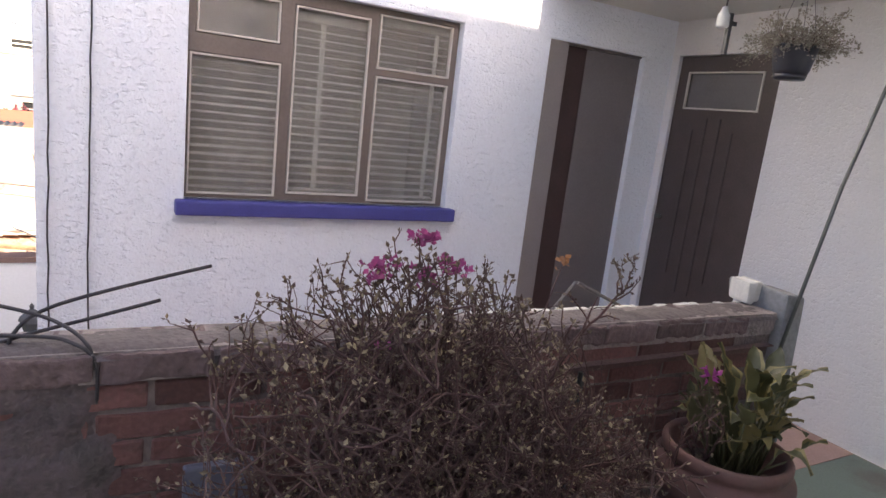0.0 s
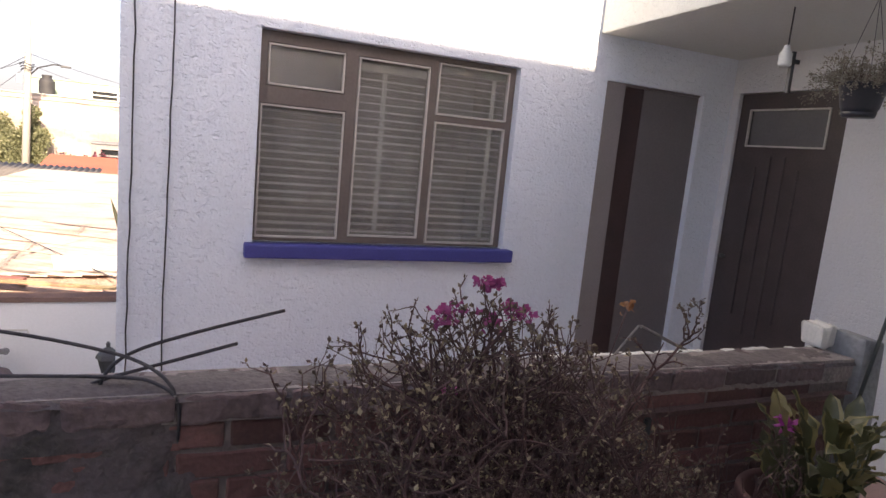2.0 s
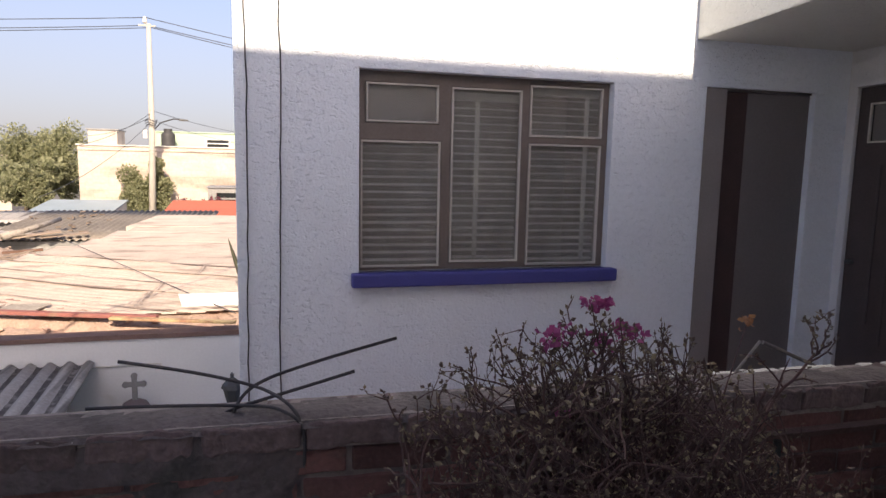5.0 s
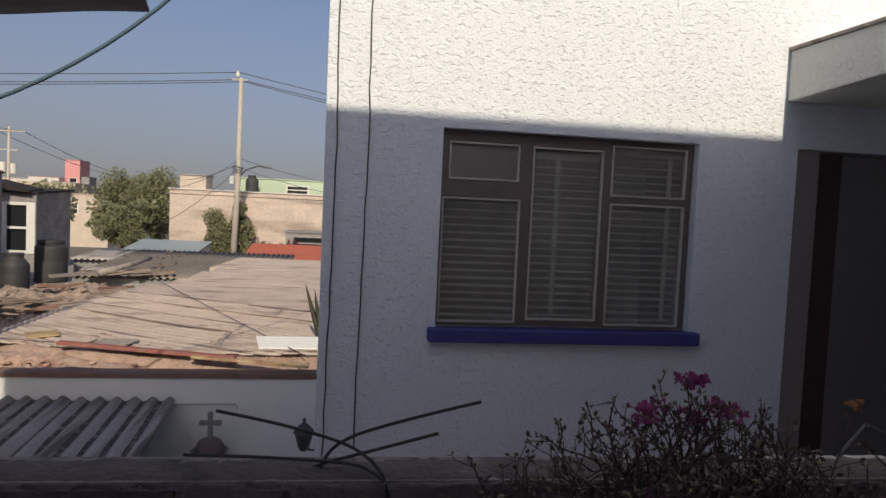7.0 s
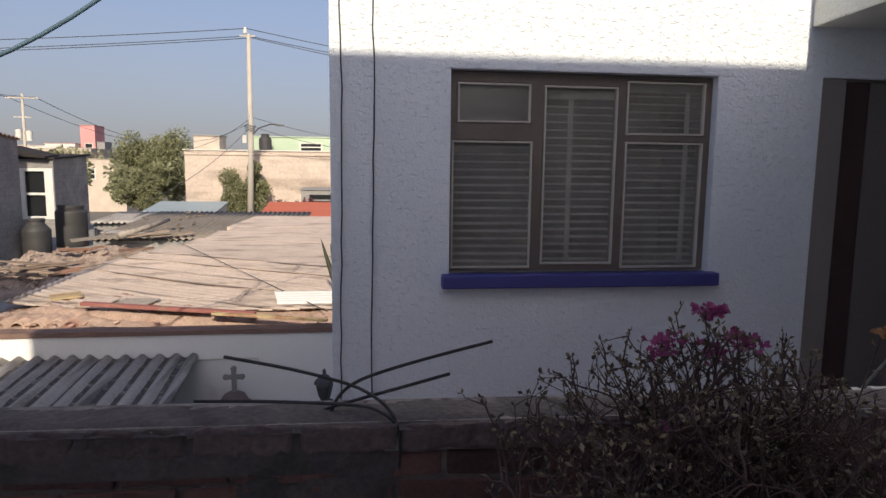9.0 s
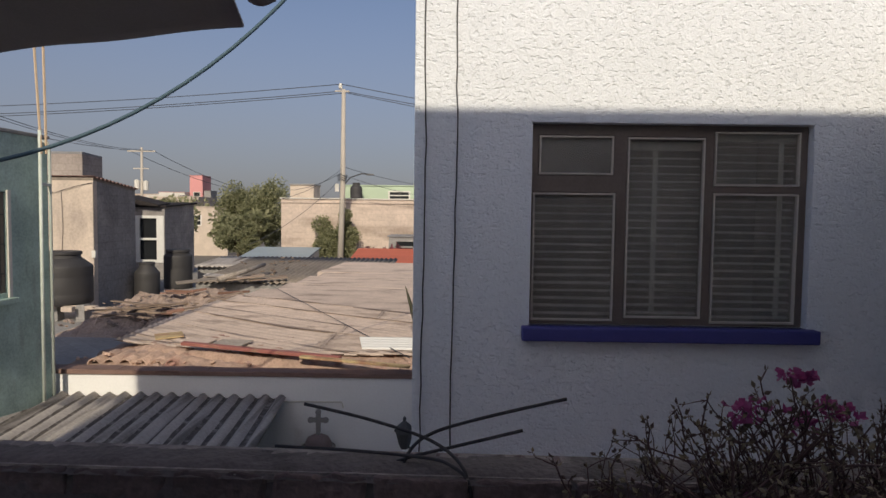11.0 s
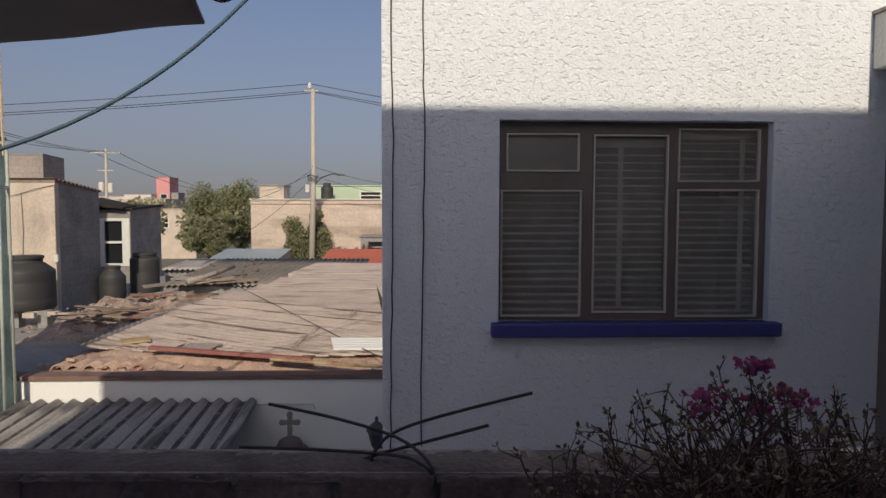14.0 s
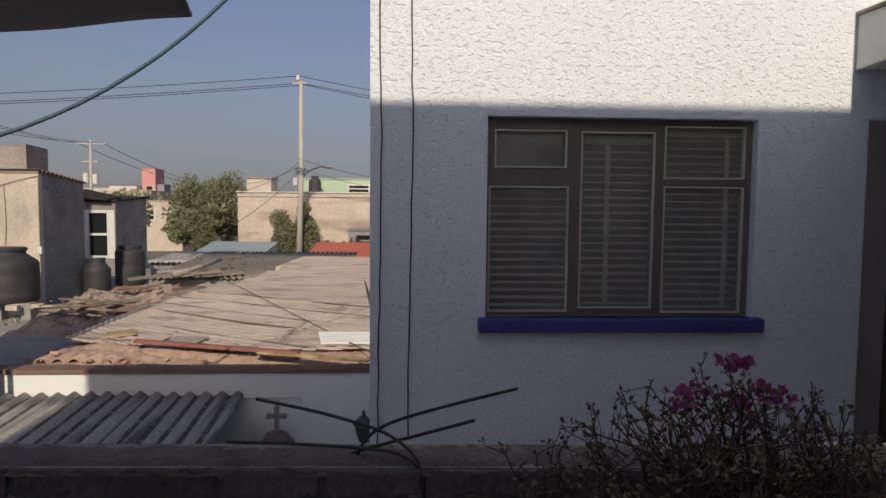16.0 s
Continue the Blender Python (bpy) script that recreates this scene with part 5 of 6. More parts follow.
for i in range(6):
    x = -4.75 + 0.19 * i
    s = Shape()
    pts = [(x + 0.085 * math.cos(a), -0.265 + 0.085 * math.sin(a)) for a in (math.pi * k / 8 for k in range(9))]
    v = [(px, yy, pz) for yy in (3.95, 4.5) for px, pz in pts] + [(x + (px - x) * 0.8, yy, -0.265 + (pz + 0.265) * 0.8) for yy in (3.95, 4.5) for px, pz in pts]
    f = [(k, k + 1, k + 10, k + 9) for k in range(8)] + [(18 + k, 27 + k, 28 + k, 19 + k) for k in range(8)] + [(k, 18 + k, 19 + k, k + 1) for k in range(8)]
    under(part("clay_tile", s.add(v, f), CLAY, smooth=True), rubble)

bm_ = part("long_beam", Shape().box(-1.50, 0.62, -0.045, 0.045, 0.003, 0.045, Matrix.Translation((-2.36, 4.03, -0.125)) @ Euler((0, radians(1.6), radians(-11.7))).to_matrix().to_4x4()), REDBEAM, bevel=0.006)
tagged(bm_, "long red-painted steel beam lying on the old roof", "beam")
yb = part("long_board", Shape().box(0.15, 1.50, -0.135, -0.05, 0.006, 0.034, Matrix.Translation((-2.36, 4.03, -0.125)) @ Euler((0, radians(1.6), radians(-11.7))).to_matrix().to_4x4()), YELLOWBOARD, bevel=0.006)
tagged(yb, "long yellowish weathered board beside the red beam", "board")
for x, y, ln, wd, turn, mat, text in ((-4.32, 5.05, 0.36, 0.30, 0.5, YELLOWBOARD, "curled yellowish scrap of board on the old roof"), (-3.32, 4.66, 0.46, 0.30, -0.25, EDGEGREY, "grey flat scrap of sheet on the old roof"),
                                      (-3.78, 4.74, 0.40, 0.26, -0.2, ASBESTOS, "beige flat scrap of sheet on the old roof")):
    m = Matrix.Translation((x, y, roof_z(x, y) + 0.028)) @ Euler((0.05, -0.03, turn)).to_matrix().to_4x4()
    scrap = part("sheet_scrap", Shape().box(-ln / 2, ln / 2, -wd / 2, wd / 2, -0.008, 0.008, m), mat, bevel=0.003)
    tagged(scrap, text, "roof sheet", group="loose scraps on the old roof")
ribbed = Shape()
for i in range(61):
    u = i / 60
    yy, zz = 4.36 + 0.46 * u, -0.105 + 0.055 * u + 0.024 * abs(math.sin(math.pi * 5 * u)) ** 0.6
    ribbed.v += [(-1.66 + 0.10 * (1 - u), yy, zz), (-0.3, yy, zz), (-1.66 + 0.10 * (1 - u), yy, zz - 0.004), (-0.3, yy, zz - 0.004)]
ribbed.f = [(4 * i, 4 * i + 1, 4 * i + 5, 4 * i + 4) for i in range(60)] + [(4 * i + 2, 4 * i + 6, 4 * i + 7, 4 * i + 3) for i in range(60)] + [(4 * i, 4 * i + 4, 4 * i + 6, 4 * i + 2) for i in range(60)] + [(0, 2, 3, 1), (240, 241, 243, 242)]
ws = part("white_roof_sheet", ribbed, WHITEROOF)
tagged(ws, "loose white corrugated sheet on the old roof", "roof sheet")
for i in range(20):
    u = ry.random()
    x, y = -7.3 + 2.2 * u + ry.uniform(-0.3, 0.3), ry.uniform(8.9, 10.9)
    ln = ry.uniform(0.3, 1.0) if i < 12 else ry.uniform(1.0, 1.7)
    wd, th = ry.uniform(0.03, 0.08), ry.uniform(0.010, 0.025)
    ob = part("loose_plank", Shape().box(-ln / 2, ln / 2, -wd, wd, -th, th, Matrix.Translation((x, y, -0.62 + 0.15 * (y - 8.4) + ry.uniform(0.03, 0.10))) @ Euler((ry.uniform(-0.1, 0.1), ry.uniform(-0.22, 0.08), ry.uniform(-0.3, 0.9))).to_matrix().to_4x4()), PLANKRED if i < 12 and i % 3 else WOOD, bevel=0.006)
    tagged(ob, "weathered reddish-brown loose plank among roof debris" if i < 12 and i % 3 else "grey weathered loose board among roof debris", "plank", group="planks on the roof")
heap = Shape()
nx, ny = 70, 60
for i in range(nx + 1):
    for j in range(ny + 1):
        x, y = -8.2 + 3.1 * i / nx, 8.5 + 3.4 * j / ny
        edge = max(0.0, min(1.0, min(i, nx - i) / 8, min(j, ny - j) / 9))
        h = -0.62 + 0.13 * (y - 8.5) - 0.06 * abs(x + 6.2) + 0.16 * noise.noise((x * 1.3, y * 1.3, 3)) + 0.09 * noise.noise((x * 5, y * 5, 1)) + 0.05 * noise.noise((x * 13, y * 13, 7))
        heap.v.append((x, y, -0.85 + (h + 0.85) * edge))
heap.f = [(i * (ny + 1) + j, (i + 1) * (ny + 1) + j, (i + 1) * (ny + 1) + j + 1, i * (ny + 1) + j + 1) for i in range(nx) for j in range(ny)]
tagged(part("rubble_heap", heap, HEAP), "heap of broken masonry and earth on the flat roof", "rubble", kind="stuff")
debris = Shape()
for i in range(45):
    x, y = ry.uniform(-8.3, -5.2), ry.uniform(8.8, 11.4)
    a = ry.uniform(0.03, 0.09)
    m = Matrix.Translation((x, y, -0.62 + 0.13 * (y - 8.5) - 0.06 * abs(x + 6.2) + ry.uniform(-0.02, 0.08))) @ Euler((ry.uniform(-0.5, 0.5), ry.uniform(-0.5, 0.5), ry.uniform(0, 3))).to_matrix().to_4x4()
    debris.box(-a, a, -a * 0.5, a * 0.5, -a * 0.25, a * 0.25, m)
tagged(part("roof_debris", debris, HEAP), "broken boards and brick pieces strewn over the flat roof", "debris", kind="stuff")
for x, y in ((-8.35, 10.2), (-8.02, 10.0), (-7.72, 10.1), (-8.75, 10.0)):
    b = block("loose_block", x - 0.12, x + 0.12, y - 0.07, y + 0.07, -0.60, -0.49, BEIGE, bevel=0.012)
    b.rotation_euler = (0, 0, 0)
    tagged(b, "pale concrete block lying on the roof heap", "block", group="loose blocks on the roof")
flat = block("flat_roof", -16.0, -5.35, 4.6, 24.0, -2.8, -0.85, BLOCKGREY)
tagged(flat, "rough flat roof of the neighbouring buildings", "roof", kind="structure")

# ---- tanks and sheds on the roofs ----
def water_tank(x, y, z, r, h, label, neck=0.60, brow=0.70):
    t = thing("water_tank", label, "water tank", group="water tanks on the roofs", at=(x, y, z))
    prof = [(0.0, 0.0), (r * 0.95, 0.0), (r, 0.03)]
    for i in range(2):
        a = h * (0.18 + 0.32 * i)
        prof += [(r, a), (r * 0.992, a + h * 0.015), (r, a + h * 0.04)]
    prof += [(r, h * brow), (r * 0.985, h * (brow + 0.025)), (r * (neck + 0.06), h * (0.67 + 0.27 * brow)), (r * neck, h * 0.875), (r * neck, h * 0.97), (0.0, h * 0.975)]
    body = part("body", Shape().lathe(prof, 0, 0, 28), TANK, t, smooth=True)
    part("lid", Shape().lathe([(0.0, h + 0.01), (r * neck, h), (r * (neck + 0.04), h * 0.985), (r * (neck + 0.04), h * 0.94), (r * (neck + 0.01), h * 0.935)], 0, 0, 24), TANK, body)
    return t


water_tank(-9.15, 10.5, -0.48, 0.60, 1.17, "black plastic water tank raised on block piers")
water_tank(-8.85, 13.8, -0.85, 0.33, 1.05, "smaller black plastic water tank on the flat roof")
water_tank(-9.2, 16.6, -0.85, 0.43, 1.24, "tall black plastic water tank in shadow", neck=0.80, brow=0.82)
heap_cover = Shape()
for i in range(25):
    for j in range(15):
        x, y = -8.55 + 1.6 * i / 24, 13.0 + 1.3 * j / 14
        rim = min(1.0, min(i, 24 - i, j, 14 - j) / 2.5)
        heap_cover.v.append((x, y, -0.845 + rim * (0.20 + 0.06 * noise.noise((x * 2.5, y * 2.5, 4)) + 0.02 * noise.noise((x * 9, y * 9, 1)))))
heap_cover.f = [(i * 15 + j, i * 15 + 15 + j, i * 15 + 16 + j, i * 15 + j + 1) for i in range(24) for j in range(14)]
tagged(part("plastic_sheet", heap_cover, BLACKPOT, smooth=True), "dark plastic sheet thrown over things on the flat roof", "tarpaulin")
for x, y in ((-9.2, 10.3), (-8.6, 10.3), (-8.9, 10.85)):
    b = block("block_pier", x - 0.1, x + 0.1, y - 0.12, y + 0.12, -0.85, -0.48, BLOCKGREY, bevel=0.01)
    tagged(b, "grey concrete block pier under the water tank", "block", group="tank piers")


def shed(name, label, x0, x1, y0, y1, z0, z1, wall, roofmat, drop=0.2, windows=(), over=0.08, shutter=OFFWHITE, rim=0.12, side=None):
    """A plain block house with a thin sloping roof; windows: (x0, x1, z0, z1) on its front."""
    h = thing(name, label, "house", at=((x0 + x1) / 2, (y0 + y1) / 2, z0))
    w = part("wall", pierced((x0, x1), (z0, z1), list(windows), y0, y0 + 0.15), wall)
    fixed(w.data)
    under(w, h)
    zb = z1 - drop
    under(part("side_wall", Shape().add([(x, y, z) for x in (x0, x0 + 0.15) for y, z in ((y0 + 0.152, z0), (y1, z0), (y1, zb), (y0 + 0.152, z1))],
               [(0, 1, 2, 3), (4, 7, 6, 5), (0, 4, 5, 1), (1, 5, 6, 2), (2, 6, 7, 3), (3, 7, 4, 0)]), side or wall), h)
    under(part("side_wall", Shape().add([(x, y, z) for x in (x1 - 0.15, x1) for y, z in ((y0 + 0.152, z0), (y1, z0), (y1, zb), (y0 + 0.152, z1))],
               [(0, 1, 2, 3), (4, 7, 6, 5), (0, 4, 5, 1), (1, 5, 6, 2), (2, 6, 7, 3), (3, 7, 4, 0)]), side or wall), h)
    under(block("back_wall", x0 + 0.152, x1 - 0.152, y1 - 0.15, y1, z0, zb, wall), h)
    slope = (zb - z1) / (y1 - y0)
    under(part("roof", Shape().add([(x, y, z1 + slope * (y - y0) + t) for t in (0.005, 0.07) for x, y in ((x0 - over, y0 - over), (x1 + over, y0 - over), (x1 + over, y1 + over), (x0 - over, y1 + over))],
               [(0, 3, 2, 1), (4, 5, 6, 7), (0, 1, 5, 4), (1, 2, 6, 5), (2, 3, 7, 6), (3, 0, 4, 7)]), roofmat), h)
    for a, b, c, d in windows:
        wn_ = part("window", pierced((a, b), (c, d), [(a + rim, b - rim, c + 0.10, (c + d) / 2 - 0.04), (a + rim, b - rim, (c + d) / 2 + 0.04, d - 0.10)], y0 - 0.03, y0 + 0.05), shutter)
        fixed(wn_.data)
        under(wn_, h)
        under(block("pane", a + 0.06, b - 0.06, y0 + 0.06, y0 + 0.08, c + 0.06, d - 0.06, DARKGLASS), wn_)
    return h


# its sides wear the shaded grey instead of the front's beige
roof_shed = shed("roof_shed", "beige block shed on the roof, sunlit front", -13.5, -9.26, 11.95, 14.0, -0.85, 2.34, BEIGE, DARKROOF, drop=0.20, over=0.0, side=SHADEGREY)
under(part("roof_sheet", wavy(-13.5, -9.20, 11.9, 14.06, lambda x, y: 2.43 - 0.0976 * (y - 11.95), 0.18, 0.028, along="x", thick=0.012), CAPBROWN, smooth=True), roof_shed)
under(block("corner_pilaster", -9.56, -9.262, 11.925, 11.948, -0.85, 2.30, BEIGE, bevel=0.006), roof_shed)
under(part("cable", Shape().tube([(-10.9, 11.92, 2.02), (-10.5, 11.92, 1.99), (-10.15, 11.92, 2.05), (-9.7, 11.91, 2.19), (-9.27, 11.91, 2.28)], 0.007, sides=5), CABLE, smooth=True), roof_shed)
under(part("cable", Shape().tube([(-10.05, 11.93, 2.1), (-10.02, 11.93, 1.2), (-10.07, 11.93, 0.3)], 0.006, sides=5), STICK, smooth=True), roof_shed)
under(block("junction_box", -9.29, -9.19, 11.87, 11.945, 0.44, 0.62, OFFWHITE, bevel=0.01), roof_shed)
shed("grey_roof_room", "grey plastered room rising behind the shed", -16.0, -11.6, 15.5, 16.6, -0.85, 3.30, TAUPE, CONCRETE, drop=0.05, over=0.0)
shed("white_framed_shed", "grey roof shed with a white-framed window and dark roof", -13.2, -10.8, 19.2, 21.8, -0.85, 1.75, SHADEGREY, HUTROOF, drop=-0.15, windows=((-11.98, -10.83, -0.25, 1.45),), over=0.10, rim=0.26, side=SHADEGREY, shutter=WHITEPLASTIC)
hut = bpy.data.objects["white_framed_shed"]
under(part("awning", Shape().add([(-12.1, 18.9, 2.12), (-10.9, 18.9, 1.84), (-10.9, 19.9, 1.92), (-12.1, 19.9, 2.20), (-12.1, 18.9, 1.86), (-10.9, 18.9, 1.78), (-10.9, 19.9, 1.86), (-12.1, 19.9, 1.94)],
           [(0, 1, 2, 3), (4, 7, 6, 5), (0, 4, 5, 1), (1, 5, 6, 2), (2, 6, 7, 3), (3, 7, 4, 0)]), HUTROOF, label="dark brown ridge sheet"), hut)
for x, y, ln, wd, turn, tip in ((-7.4, 14.3, 1.6, 0.45, 0.5, -0.08), (-6.5, 14.6, 1.3, 0.35, 0.35, -0.12), (-7.2, 15.4, 1.3, 0.5, 0.1, 0.03), (-5.8, 14.9, 1.1, 0.25, 0.6, -0.05), (-7.0, 15.6, 0.9, 0.3, -0.3, 0.06)):
    m = Matrix.Translation((x, y, -0.36 + 0.055 * (y - 14.8) + abs(tip) * ln * 0.5)) @ Euler((0.05, tip, turn)).to_matrix().to_4x4()
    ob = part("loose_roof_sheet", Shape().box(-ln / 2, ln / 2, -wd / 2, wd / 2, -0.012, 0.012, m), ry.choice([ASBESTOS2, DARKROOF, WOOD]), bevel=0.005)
    tagged(ob, "broken grey roof sheet lying loose on the corrugated roof", "roof sheet", group="loose roof sheets")
litter = Shape()
for i in range(26):
    x, y = ry.uniform(-7.9, -5.5), ry.uniform(14.9, 20.5)
    a = ry.uniform(0.03, 0.11) * ry.uniform(0.5, 1.6)
    m = Matrix.Translation((x, y, -0.405 + 0.055 * (y - 14.8) + ry.uniform(0.0, 0.03))) @ Euler((ry.uniform(-0.12, 0.12), ry.uniform(-0.12, 0.12), ry.uniform(0, 3))).to_matrix().to_4x4()
    litter.box(-a, a, -a * 0.4, a * 0.4, -0.02, 0.02, m)
tagged(part("roof_litter", litter, WOOD), "broken sheet pieces and boards scattered over the grey roof", "debris", kind="stuff")

roll = part("rolled_roof_sheet", Shape().tube([(-6.95, 14.1, -0.28), (-6.6, 15.2, -0.16), (-6.3, 16.2, -0.02)], 0.085, 0.06, sides=12), EDGEGREY, smooth=True)
tagged(roll, "grey curled roof sheet lying aslant on the grey roof", "roof sheet")

# smog round the horizon, painted as a glowing shell that thins with height
smog_glow = bpy.data.materials.new("smog")
smog_glow.use_nodes = True
fn = smog_glow.node_tree
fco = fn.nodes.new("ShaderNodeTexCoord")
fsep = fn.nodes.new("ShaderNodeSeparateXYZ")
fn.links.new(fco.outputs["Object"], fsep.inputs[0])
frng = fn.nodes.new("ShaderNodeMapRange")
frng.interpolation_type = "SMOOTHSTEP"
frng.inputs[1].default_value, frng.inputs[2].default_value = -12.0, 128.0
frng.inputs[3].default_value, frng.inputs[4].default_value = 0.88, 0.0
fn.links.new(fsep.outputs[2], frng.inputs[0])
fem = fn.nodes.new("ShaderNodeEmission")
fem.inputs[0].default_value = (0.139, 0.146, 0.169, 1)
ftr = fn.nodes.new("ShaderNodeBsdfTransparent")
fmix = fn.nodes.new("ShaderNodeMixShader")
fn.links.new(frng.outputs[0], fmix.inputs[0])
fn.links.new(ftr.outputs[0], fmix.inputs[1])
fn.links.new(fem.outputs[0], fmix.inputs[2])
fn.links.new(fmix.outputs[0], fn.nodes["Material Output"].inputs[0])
setting("backdrop_smog_glow", Shape().lathe([(285.0, -2.9), (285.0, 40.0), (285.0, 130.0)], 0, 0, 96), smog_glow, "painted glow of grey smog lying low round the horizon", "sky", smooth=True)

# ---- beyond: grey and blue roofs, walls, houses, trees, poles ----
gr = part("grey_corrugated_roof", wavy(-8.05, -2.5, 14.8, 21.0, lambda x, y: -0.45 + 0.055 * (y - 14.8), 0.177, 0.03, along="y", thick=0.01, rows=4, per=5), DARKROOF, smooth=True)
tagged(gr, "dark grey corrugated roof beyond the old roof", "roof")
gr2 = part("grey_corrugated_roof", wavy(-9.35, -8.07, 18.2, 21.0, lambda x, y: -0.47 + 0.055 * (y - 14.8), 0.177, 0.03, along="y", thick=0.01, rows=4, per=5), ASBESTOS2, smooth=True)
tagged(gr2, "pale grey corrugated roof piece beside the darker roof", "roof")
setting("wall_pale_roof", Shape().box(-9.30, -8.10, 18.4, 20.8, -2.8, -0.33), BLOCKGREY, "block walls under the pale roof piece", "wall")
setting("wall_grey_roof", Shape().box(-7.95, -2.6, 14.92, 20.8, -2.8, -0.50), BLOCKGREY, "block walls under the grey roof", "wall")
shed("blue_roof_shed", "low shed with a pale blue sheet roof", -11.6, -8.1, 29.0, 33.0, -2.8, -0.90, OFFWHITE, BLUEROOF, drop=-0.45)
shed("red_roof_house", "low white house with a red roof", -5.3, -0.5, 26.0, 30.0, -2.8, -0.80, OFFWHITE, REDROOF, drop=-0.5)
shed("block_wall_house", "long peach-coloured block house with a bare front", -11.1, 1.0, 36.0, 44.0, -2.8, 2.5, PEACH, OFFWHITE, drop=0.0)
for zz, hh in ((2.25, 0.10),):
    bnd = block("wall_band", -11.12, 1.02, 35.93, 35.99, zz, zz + hh, PEACH)
    under(bnd, bpy.data.objects["block_wall_house"])
shed("roof_room", "small grey-brown room with a slab roof on the block house", -11.05, -9.5, 38.0, 40.0, 2.55, 3.45, BEIGE, BLOCKGREY, drop=0.0)
shed("light_green_house", "light green upper storey with a white-framed opening", -8.9, 0.5, 45.0, 50.0, -2.8, 3.75, GREENHOUSE, GREENHOUSE, drop=0.1, windows=((-5.3, -3.6, 2.7, 3.4),))
water_tank(-7.6, 44.0, 2.58, 0.45, 1.35, "black plastic water tank on the far house roof")
shed("dark_van_shed", "small grey building with a dark opening", -3.9, -1.5, 31.5, 34.0, -2.8, 0.35, BLOCKGREY, CONCRETE, drop=0.0, windows=((-3.6, -1.8, -0.6, 0.2),), shutter=BLOCKGREY)
shed("pink_tower_house", "pink painted tower of a distant house", -47.5, -45.2, 110.0, 114.0, -2.8, 8.1, PINK, PINK, drop=0.0, windows=((-46.9, -45.6, 3.6, 5.2),))
shed("grey_tower_annex", "grey rendered annex beside the distant pink tower", -45.15, -43.9, 110.5, 113.5, -2.8, 5.4, BLOCKGREY, CONCRETE, drop=0.0)
shed("beige_corner_house", "beige rendered house between the shed and the tree", -27.5, -23.0, 60.0, 66.0, -2.8, 2.1, BEIGE, BEIGE, drop=0.0, windows=((-26.6, -25.6, 0.2, 1.3),))
shed("pale_distant_house", "pale distant house beside the pink tower", -52.2, -47.6, 108.0, 112.0, -2.8, 5.0, OFFWHITE, PINK, drop=0.0, windows=((-50.0, -49.0, 3.2, 4.4), (-48.9, -48.0, 3.2, 4.4)))
rf = random.Random(61)
for i in range(44):
    y = rf.uniform(55, 130)
    x = -0.45 - (y + 3.5) * rf.uniform(0.38, 0.74)
    w, hgt = rf.uniform(4, 8), 1.6 + (y + 3.5) * rf.uniform(-0.02, 0.028)
    mat = rf.choice([OFFWHITE, BEIGE, PEACH, BLOCKGREY, OFFWHITE, BEIGE, GREENHOUSE])
    if abs(x + 46) < 6 and y < 118:
        continue
    wins = [(x - w / 2 + 0.8 + k * 1.9, x - w / 2 + 1.9 + k * 1.9, hgt - 1.7, hgt - 0.6) for k in range(int((w - 1.2) / 1.9))]
    shed("distant_house", "plain distant flat-roofed house", x - w / 2, x + w / 2, y, y + 6, -2.8, hgt, mat, mat, drop=0.0, windows=wins)


def tree(x, y, z0, height, rx, ry_, seed, label, n=2600, leaf=0.26, mat=None, trunk_r=0.22, low=-0.5, clumps_n=26):
    r = random.Random(seed)
    t = thing("tree", label, "tree", at=(x, y, z0))
    tr = Shape()
    tr.tube([(0, 0, 0), (r.uniform(-0.1, 0.1), 0, height * 0.3), (r.uniform(-0.3, 0.3), 0, height * 0.55)], trunk_r, trunk_r * 0.6, sides=9)
    clumps = []
    for i in range(clumps_n):
        a, e = r.uniform(0, 2 * math.pi), r.uniform(low, 0.82)
        q = r.uniform(0.45, 1.0)
        c = Vector((rx * q * math.cos(a) * math.sqrt(1 - min(1, e * e) * 0.8), ry_ * q * math.sin(a) * math.sqrt(1 - min(1, e * e) * 0.8), height * 0.60 + height * 0.36 * e * q))
        clumps.append((c, r.uniform(0.22, 0.40) * rx))
        tr.tube([(0, 0, height * r.uniform(0.28, 0.5)), c * 0.5 + Vector((0, 0, height * 0.25)), c], trunk_r * 0.3, 0.02, sides=5)
    part("trunk", tr, BARK, t, smooth=True)
    cr_ = Shape()
    for i in range(n):
        c, rad = r.choice(clumps)
        d = Vector((r.gauss(0, 1), r.gauss(0, 1), r.gauss(0, 1))).normalized()
        p = c + d * rad * r.uniform(0.55, 1.08)
        leaf_at(cr_, r, p, d, leaf, 0.7)
    tagged(part("crown", cr_, mat or TREELEAF, t), kind="stuff")
    return t


tree(-16.2, 47.2, -2.8, 7.3, 2.55, 2.1, 71, "broad green street tree with a rounded crown", n=36000, leaf=0.17, low=-1.0, clumps_n=64)
tree(-14.2, 37.5, -2.8, 4.6, 1.25, 1.2, 72, "lower green street tree beside a taller one", n=9000, leaf=0.14, low=-0.8)
tree(-7.25, 35.05, -2.8, 4.9, 1.4, 0.6, 73, "small olive-green tree in front of the block house", n=18000, leaf=0.13, trunk_r=0.12, low=-1.0, clumps_n=30)
tree(-4.1, 30.8, -2.8, 2.9, 1.2, 0.8, 74, "low dull red flowering shrub by the red roof", n=1400, leaf=0.18, mat=PURPLE, trunk_r=0.1)
tree(-29.0, 62.0, -2.8, 6.2, 3.0, 2.4, 75, "distant green tree among houses", n=1400, leaf=0.5)
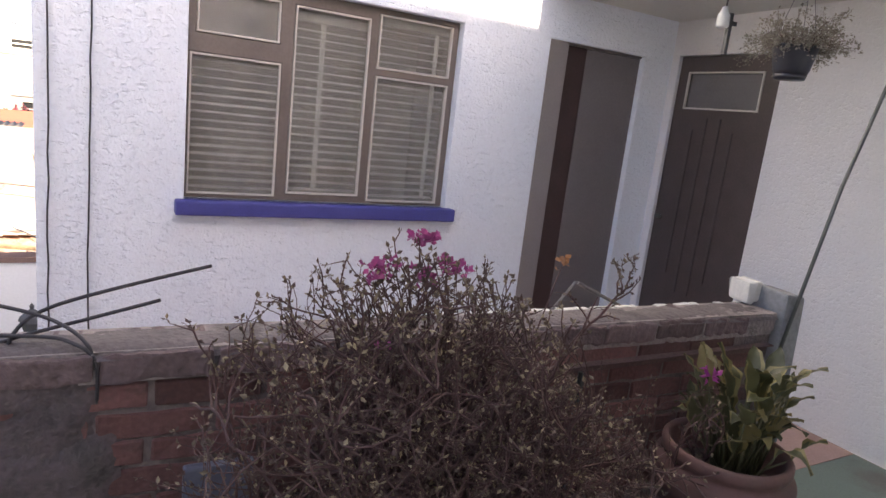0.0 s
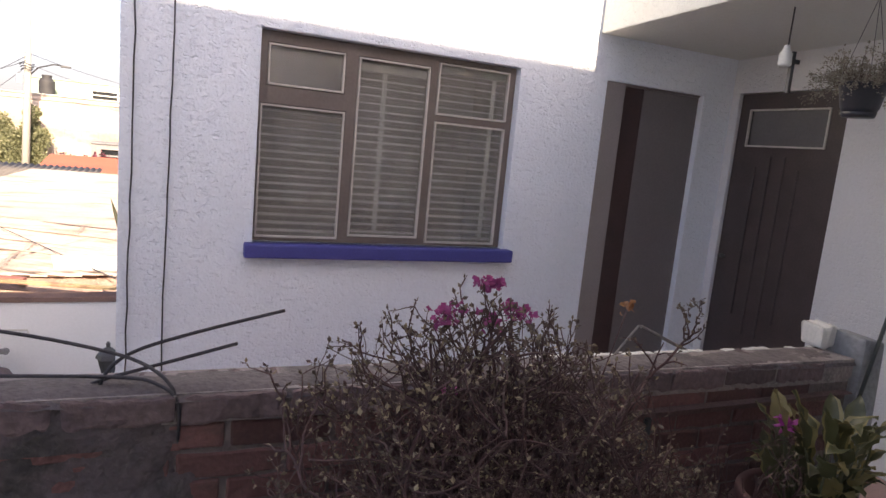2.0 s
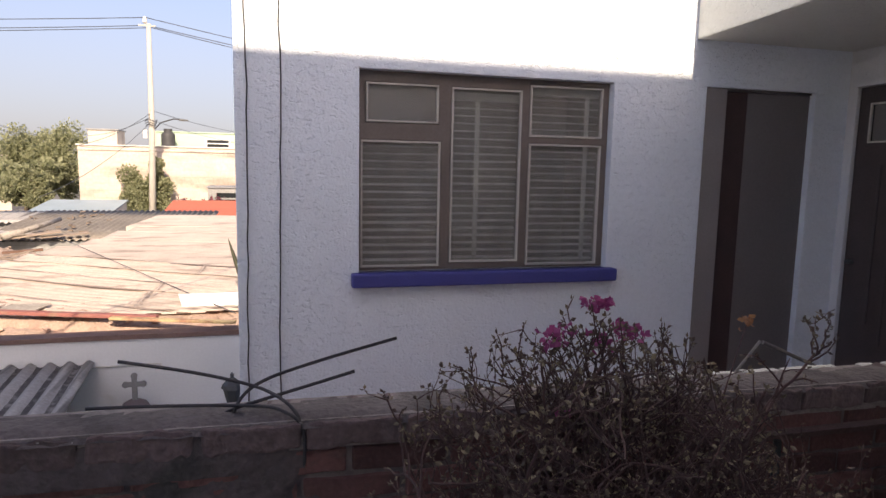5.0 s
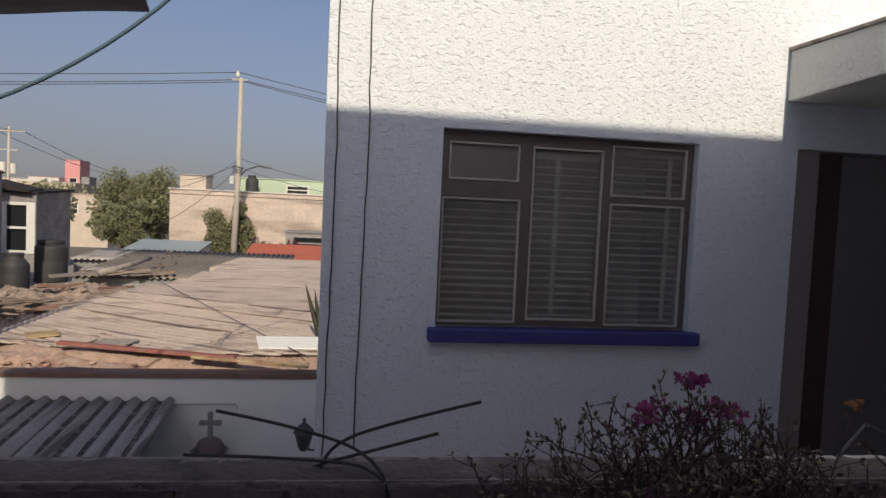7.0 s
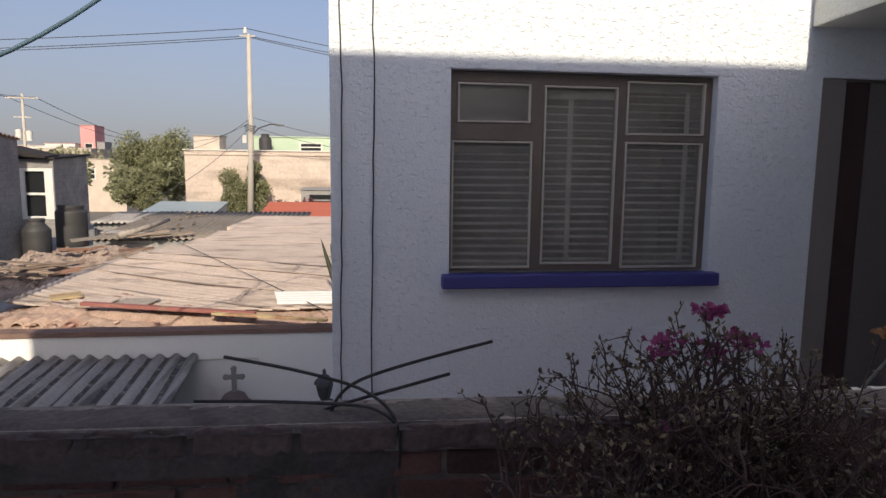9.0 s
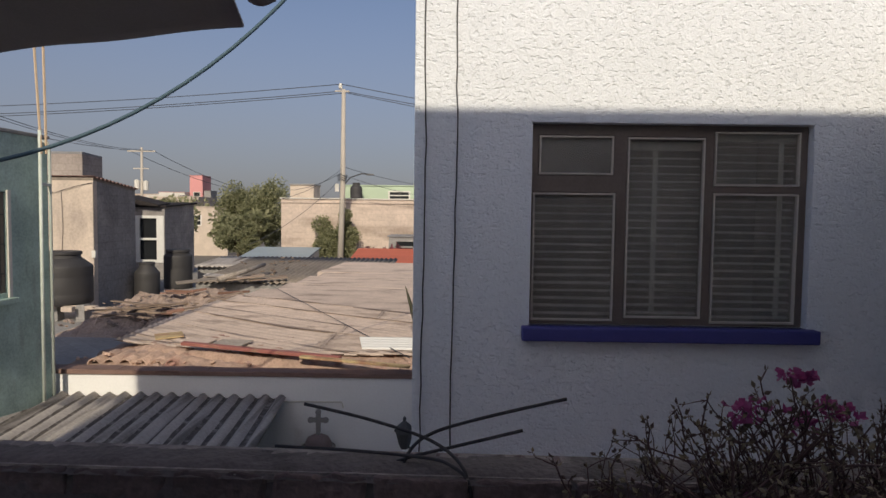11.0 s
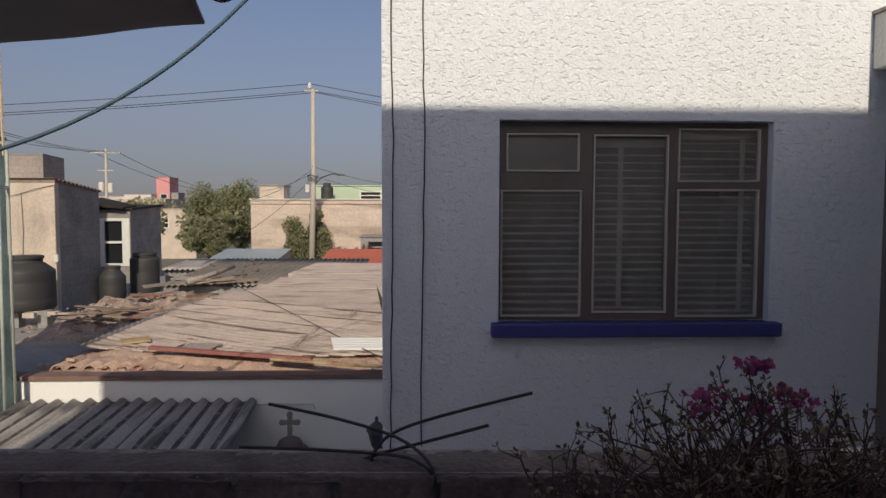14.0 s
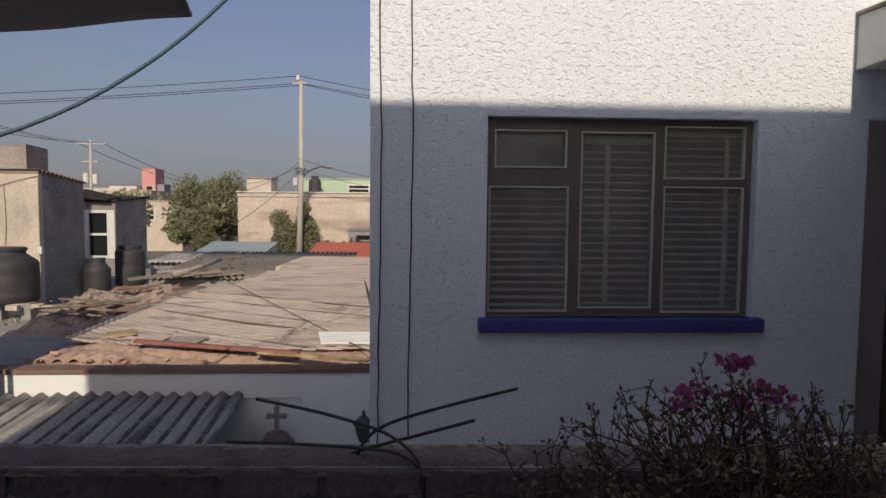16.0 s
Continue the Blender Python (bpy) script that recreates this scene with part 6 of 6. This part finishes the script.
tree(-16.4, 44.0, -2.8, 5.4, 2.0, 2.0, 76, "street tree behind the sheds", n=1500, leaf=0.4)
tree(-12.6, 24.5, -0.47, 2.3, 0.75, 0.75, 77, "small feathery tree beside the white-framed shed", n=900, leaf=0.2, trunk_r=0.05)

pole = thing("utility_pole", "tall tapering concrete utility pole with a street lamp arm", "utility pole", at=(-6.95, 34.0, -2.8))
part("shaft", Shape().tube([(-0.12, 0, 0.0), (0.05, 0, 6.0), (0.08, 0, 11.7)], 0.20, 0.11, sides=14), POLE, pole, smooth=True)
part("crossarm", Shape().box(-0.42, 0.42, -0.04, 0.04, 11.55, 11.63), POLE, pole)
part("insulator", Shape().lathe([(0.0, 11.64), (0.11, 11.75), (0.11, 11.92), (0.05, 12.05), (0.0, 12.05)], -0.10, 0, 10), OFFWHITE, pole)
part("lamp_arm", Shape().tube([(0.05, 0, 6.05), (0.5, 0, 6.55), (1.15, 0, 6.78), (1.75, 0, 6.75)], 0.035, sides=6), CABLE, pole, smooth=True)
part("lamp_head", Shape().box(1.45, 1.9, -0.09, 0.09, 6.68, 6.77), LANTERN, pole, bevel=0.02)
coil = Shape()
for k in range(3):
    coil.tube([(0.03 + (0.24 + 0.03 * k) * math.cos(2 * math.pi * i / 20), -0.05 + (0.24 + 0.03 * k) * math.sin(2 * math.pi * i / 20), 6.4 + 0.12 * k + 0.05 * math.sin(i)) for i in range(21)], 0.022, sides=5)
part("cable_coil", coil, WIRE, pole, "loops of black cable tied round the pole")
part("junction_box", Shape().box(-0.36, -0.14, -0.3, -0.16, 5.7, 6.15), OFFWHITE, pole, bevel=0.02)
pole2 = thing("utility_pole", "distant utility pole with transformers and crossarms", "utility pole", at=(-36.6, 70.0, -2.8))
part("shaft", Shape().tube([(0, 0, 0), (0.1, 0, 11.8)], 0.2, 0.13, sides=10), POLE, pole2, smooth=True)
part("crossarm", Shape().box(-1.6, 1.7, -0.06, 0.06, 11.3, 11.45), POLE, pole2)
part("crossarm", Shape().box(-0.9, 0.95, -0.05, 0.05, 9.3, 9.42), POLE, pole2)
part("transformer", Shape().lathe([(0.0, 6.9), (0.30, 6.95), (0.30, 8.0), (0.0, 8.1)], -0.5, 0, 12), OFFWHITE, pole2)
part("transformer", Shape().lathe([(0.0, 6.8), (0.30, 6.85), (0.30, 7.9), (0.0, 8.0)], 0.55, 0, 12), OFFWHITE, pole2)


def span(a, b, sag, r, label="thin black overhead power line"):
    a, b = Vector(a), Vector(b)
    pts = [a.lerp(b, i / 20) - Vector((0, 0, sag * 4 * (i / 20) * (1 - i / 20))) for i in range(21)]
    tagged(part("power_line", Shape().tube(pts, r, sides=5), WIRE, smooth=True), label, "power line", group="overhead power lines")


span((-7.0, 34.0, 9.20), (-60.0, 38.0, 8.0), 0.75, 0.022)
span((-6.9, 34.0, 8.80), (-60.0, 38.0, 7.4), 0.75, 0.022)
span((-6.7, 34.0, 8.70), (-60.0, 38.0, 7.2), 0.75, 0.022)
span((-7.0, 34.0, 9.20), (18.0, 33.0, 5.2), 0.2, 0.022)
span((-6.9, 34.0, 8.80), (18.0, 33.0, 5.0), 0.2, 0.022)
span((-6.7, 34.0, 8.70), (18.0, 33.0, 4.5), 0.2, 0.022)
span((-38.0, 70.0, 8.65), (-27.0, 30.0, 7.2), 0.4, 0.022)
span((-36.6, 70.0, 8.75), (-25.8, 30.0, 7.0), 0.5, 0.022)
span((-35.2, 70.0, 8.65), (-26.0, 30.0, 6.2), 0.4, 0.022)
span((-35.2, 70.0, 8.65), (-40.0, 130.0, 6.0), 1.0, 0.035)
span((-38.0, 70.0, 8.65), (-42.0, 130.0, 6.0), 1.0, 0.035)
span((-6.95, 33.8, 4.2), (-11.0, 35.9, 2.5), 0.25, 0.014)
span((-6.95, 33.8, 4.0), (-11.0, 37.9, 3.1), 0.2, 0.014)
span((-6.95, 33.8, 3.9), (2.0, 35.9, 2.45), 0.4, 0.014)
span((-6.95, 33.8, 4.4), (3.0, 44.9, 3.6), 0.5, 0.014)
span((-6.95, 33.8, 3.7), (-11.0, 29.1, -0.1), 0.4, 0.014)
span((-4.9, 11.2, 0.02), (-0.92, 3.85, -0.095), 0.0, 0.006, "thin dark cable lying across the old roof")
# agave tips beside the house corner
ag = thing("agave", "dark spiky agave leaves beside the house wall", "plant", at=(-0.78, 4.9, -0.31))
for tip, wide in (((-1.06, 4.9, 0.66), 0.034), ((-0.99, 5.0, 0.42), 0.036), ((-0.93, 4.8, 0.60), 0.03), ((-1.0, 4.75, -0.08), 0.03)):
    base, tip = Vector((-0.76, 4.9, -0.31)), Vector(tip)
    rows = []
    for i in range(6):
        u = i / 5
        c = base.lerp(tip, u) + Vector((-0.05 * math.sin(math.pi * u) * 0.5, 0, 0.05 * math.sin(math.pi * u)))
        w = 1.5 * wide * (1 - u) ** 0.6
        rows.append((c + Vector((-w, 0.01, 0)), c + Vector((0, -w * 0.6, 0)), c + Vector((w, 0.01, 0)), c + Vector((0, w * 0.3, 0))))
    s = Shape()
    s.v = [q for r in rows for q in r]
    s.f = [(i * 4 + k, i * 4 + (k + 1) % 4, i * 4 + 4 + (k + 1) % 4, i * 4 + 4 + k) for i in range(5) for k in range(4)] + [(3, 2, 1, 0)]
    under(part("leaf", s, AGAVE, smooth=True), ag)
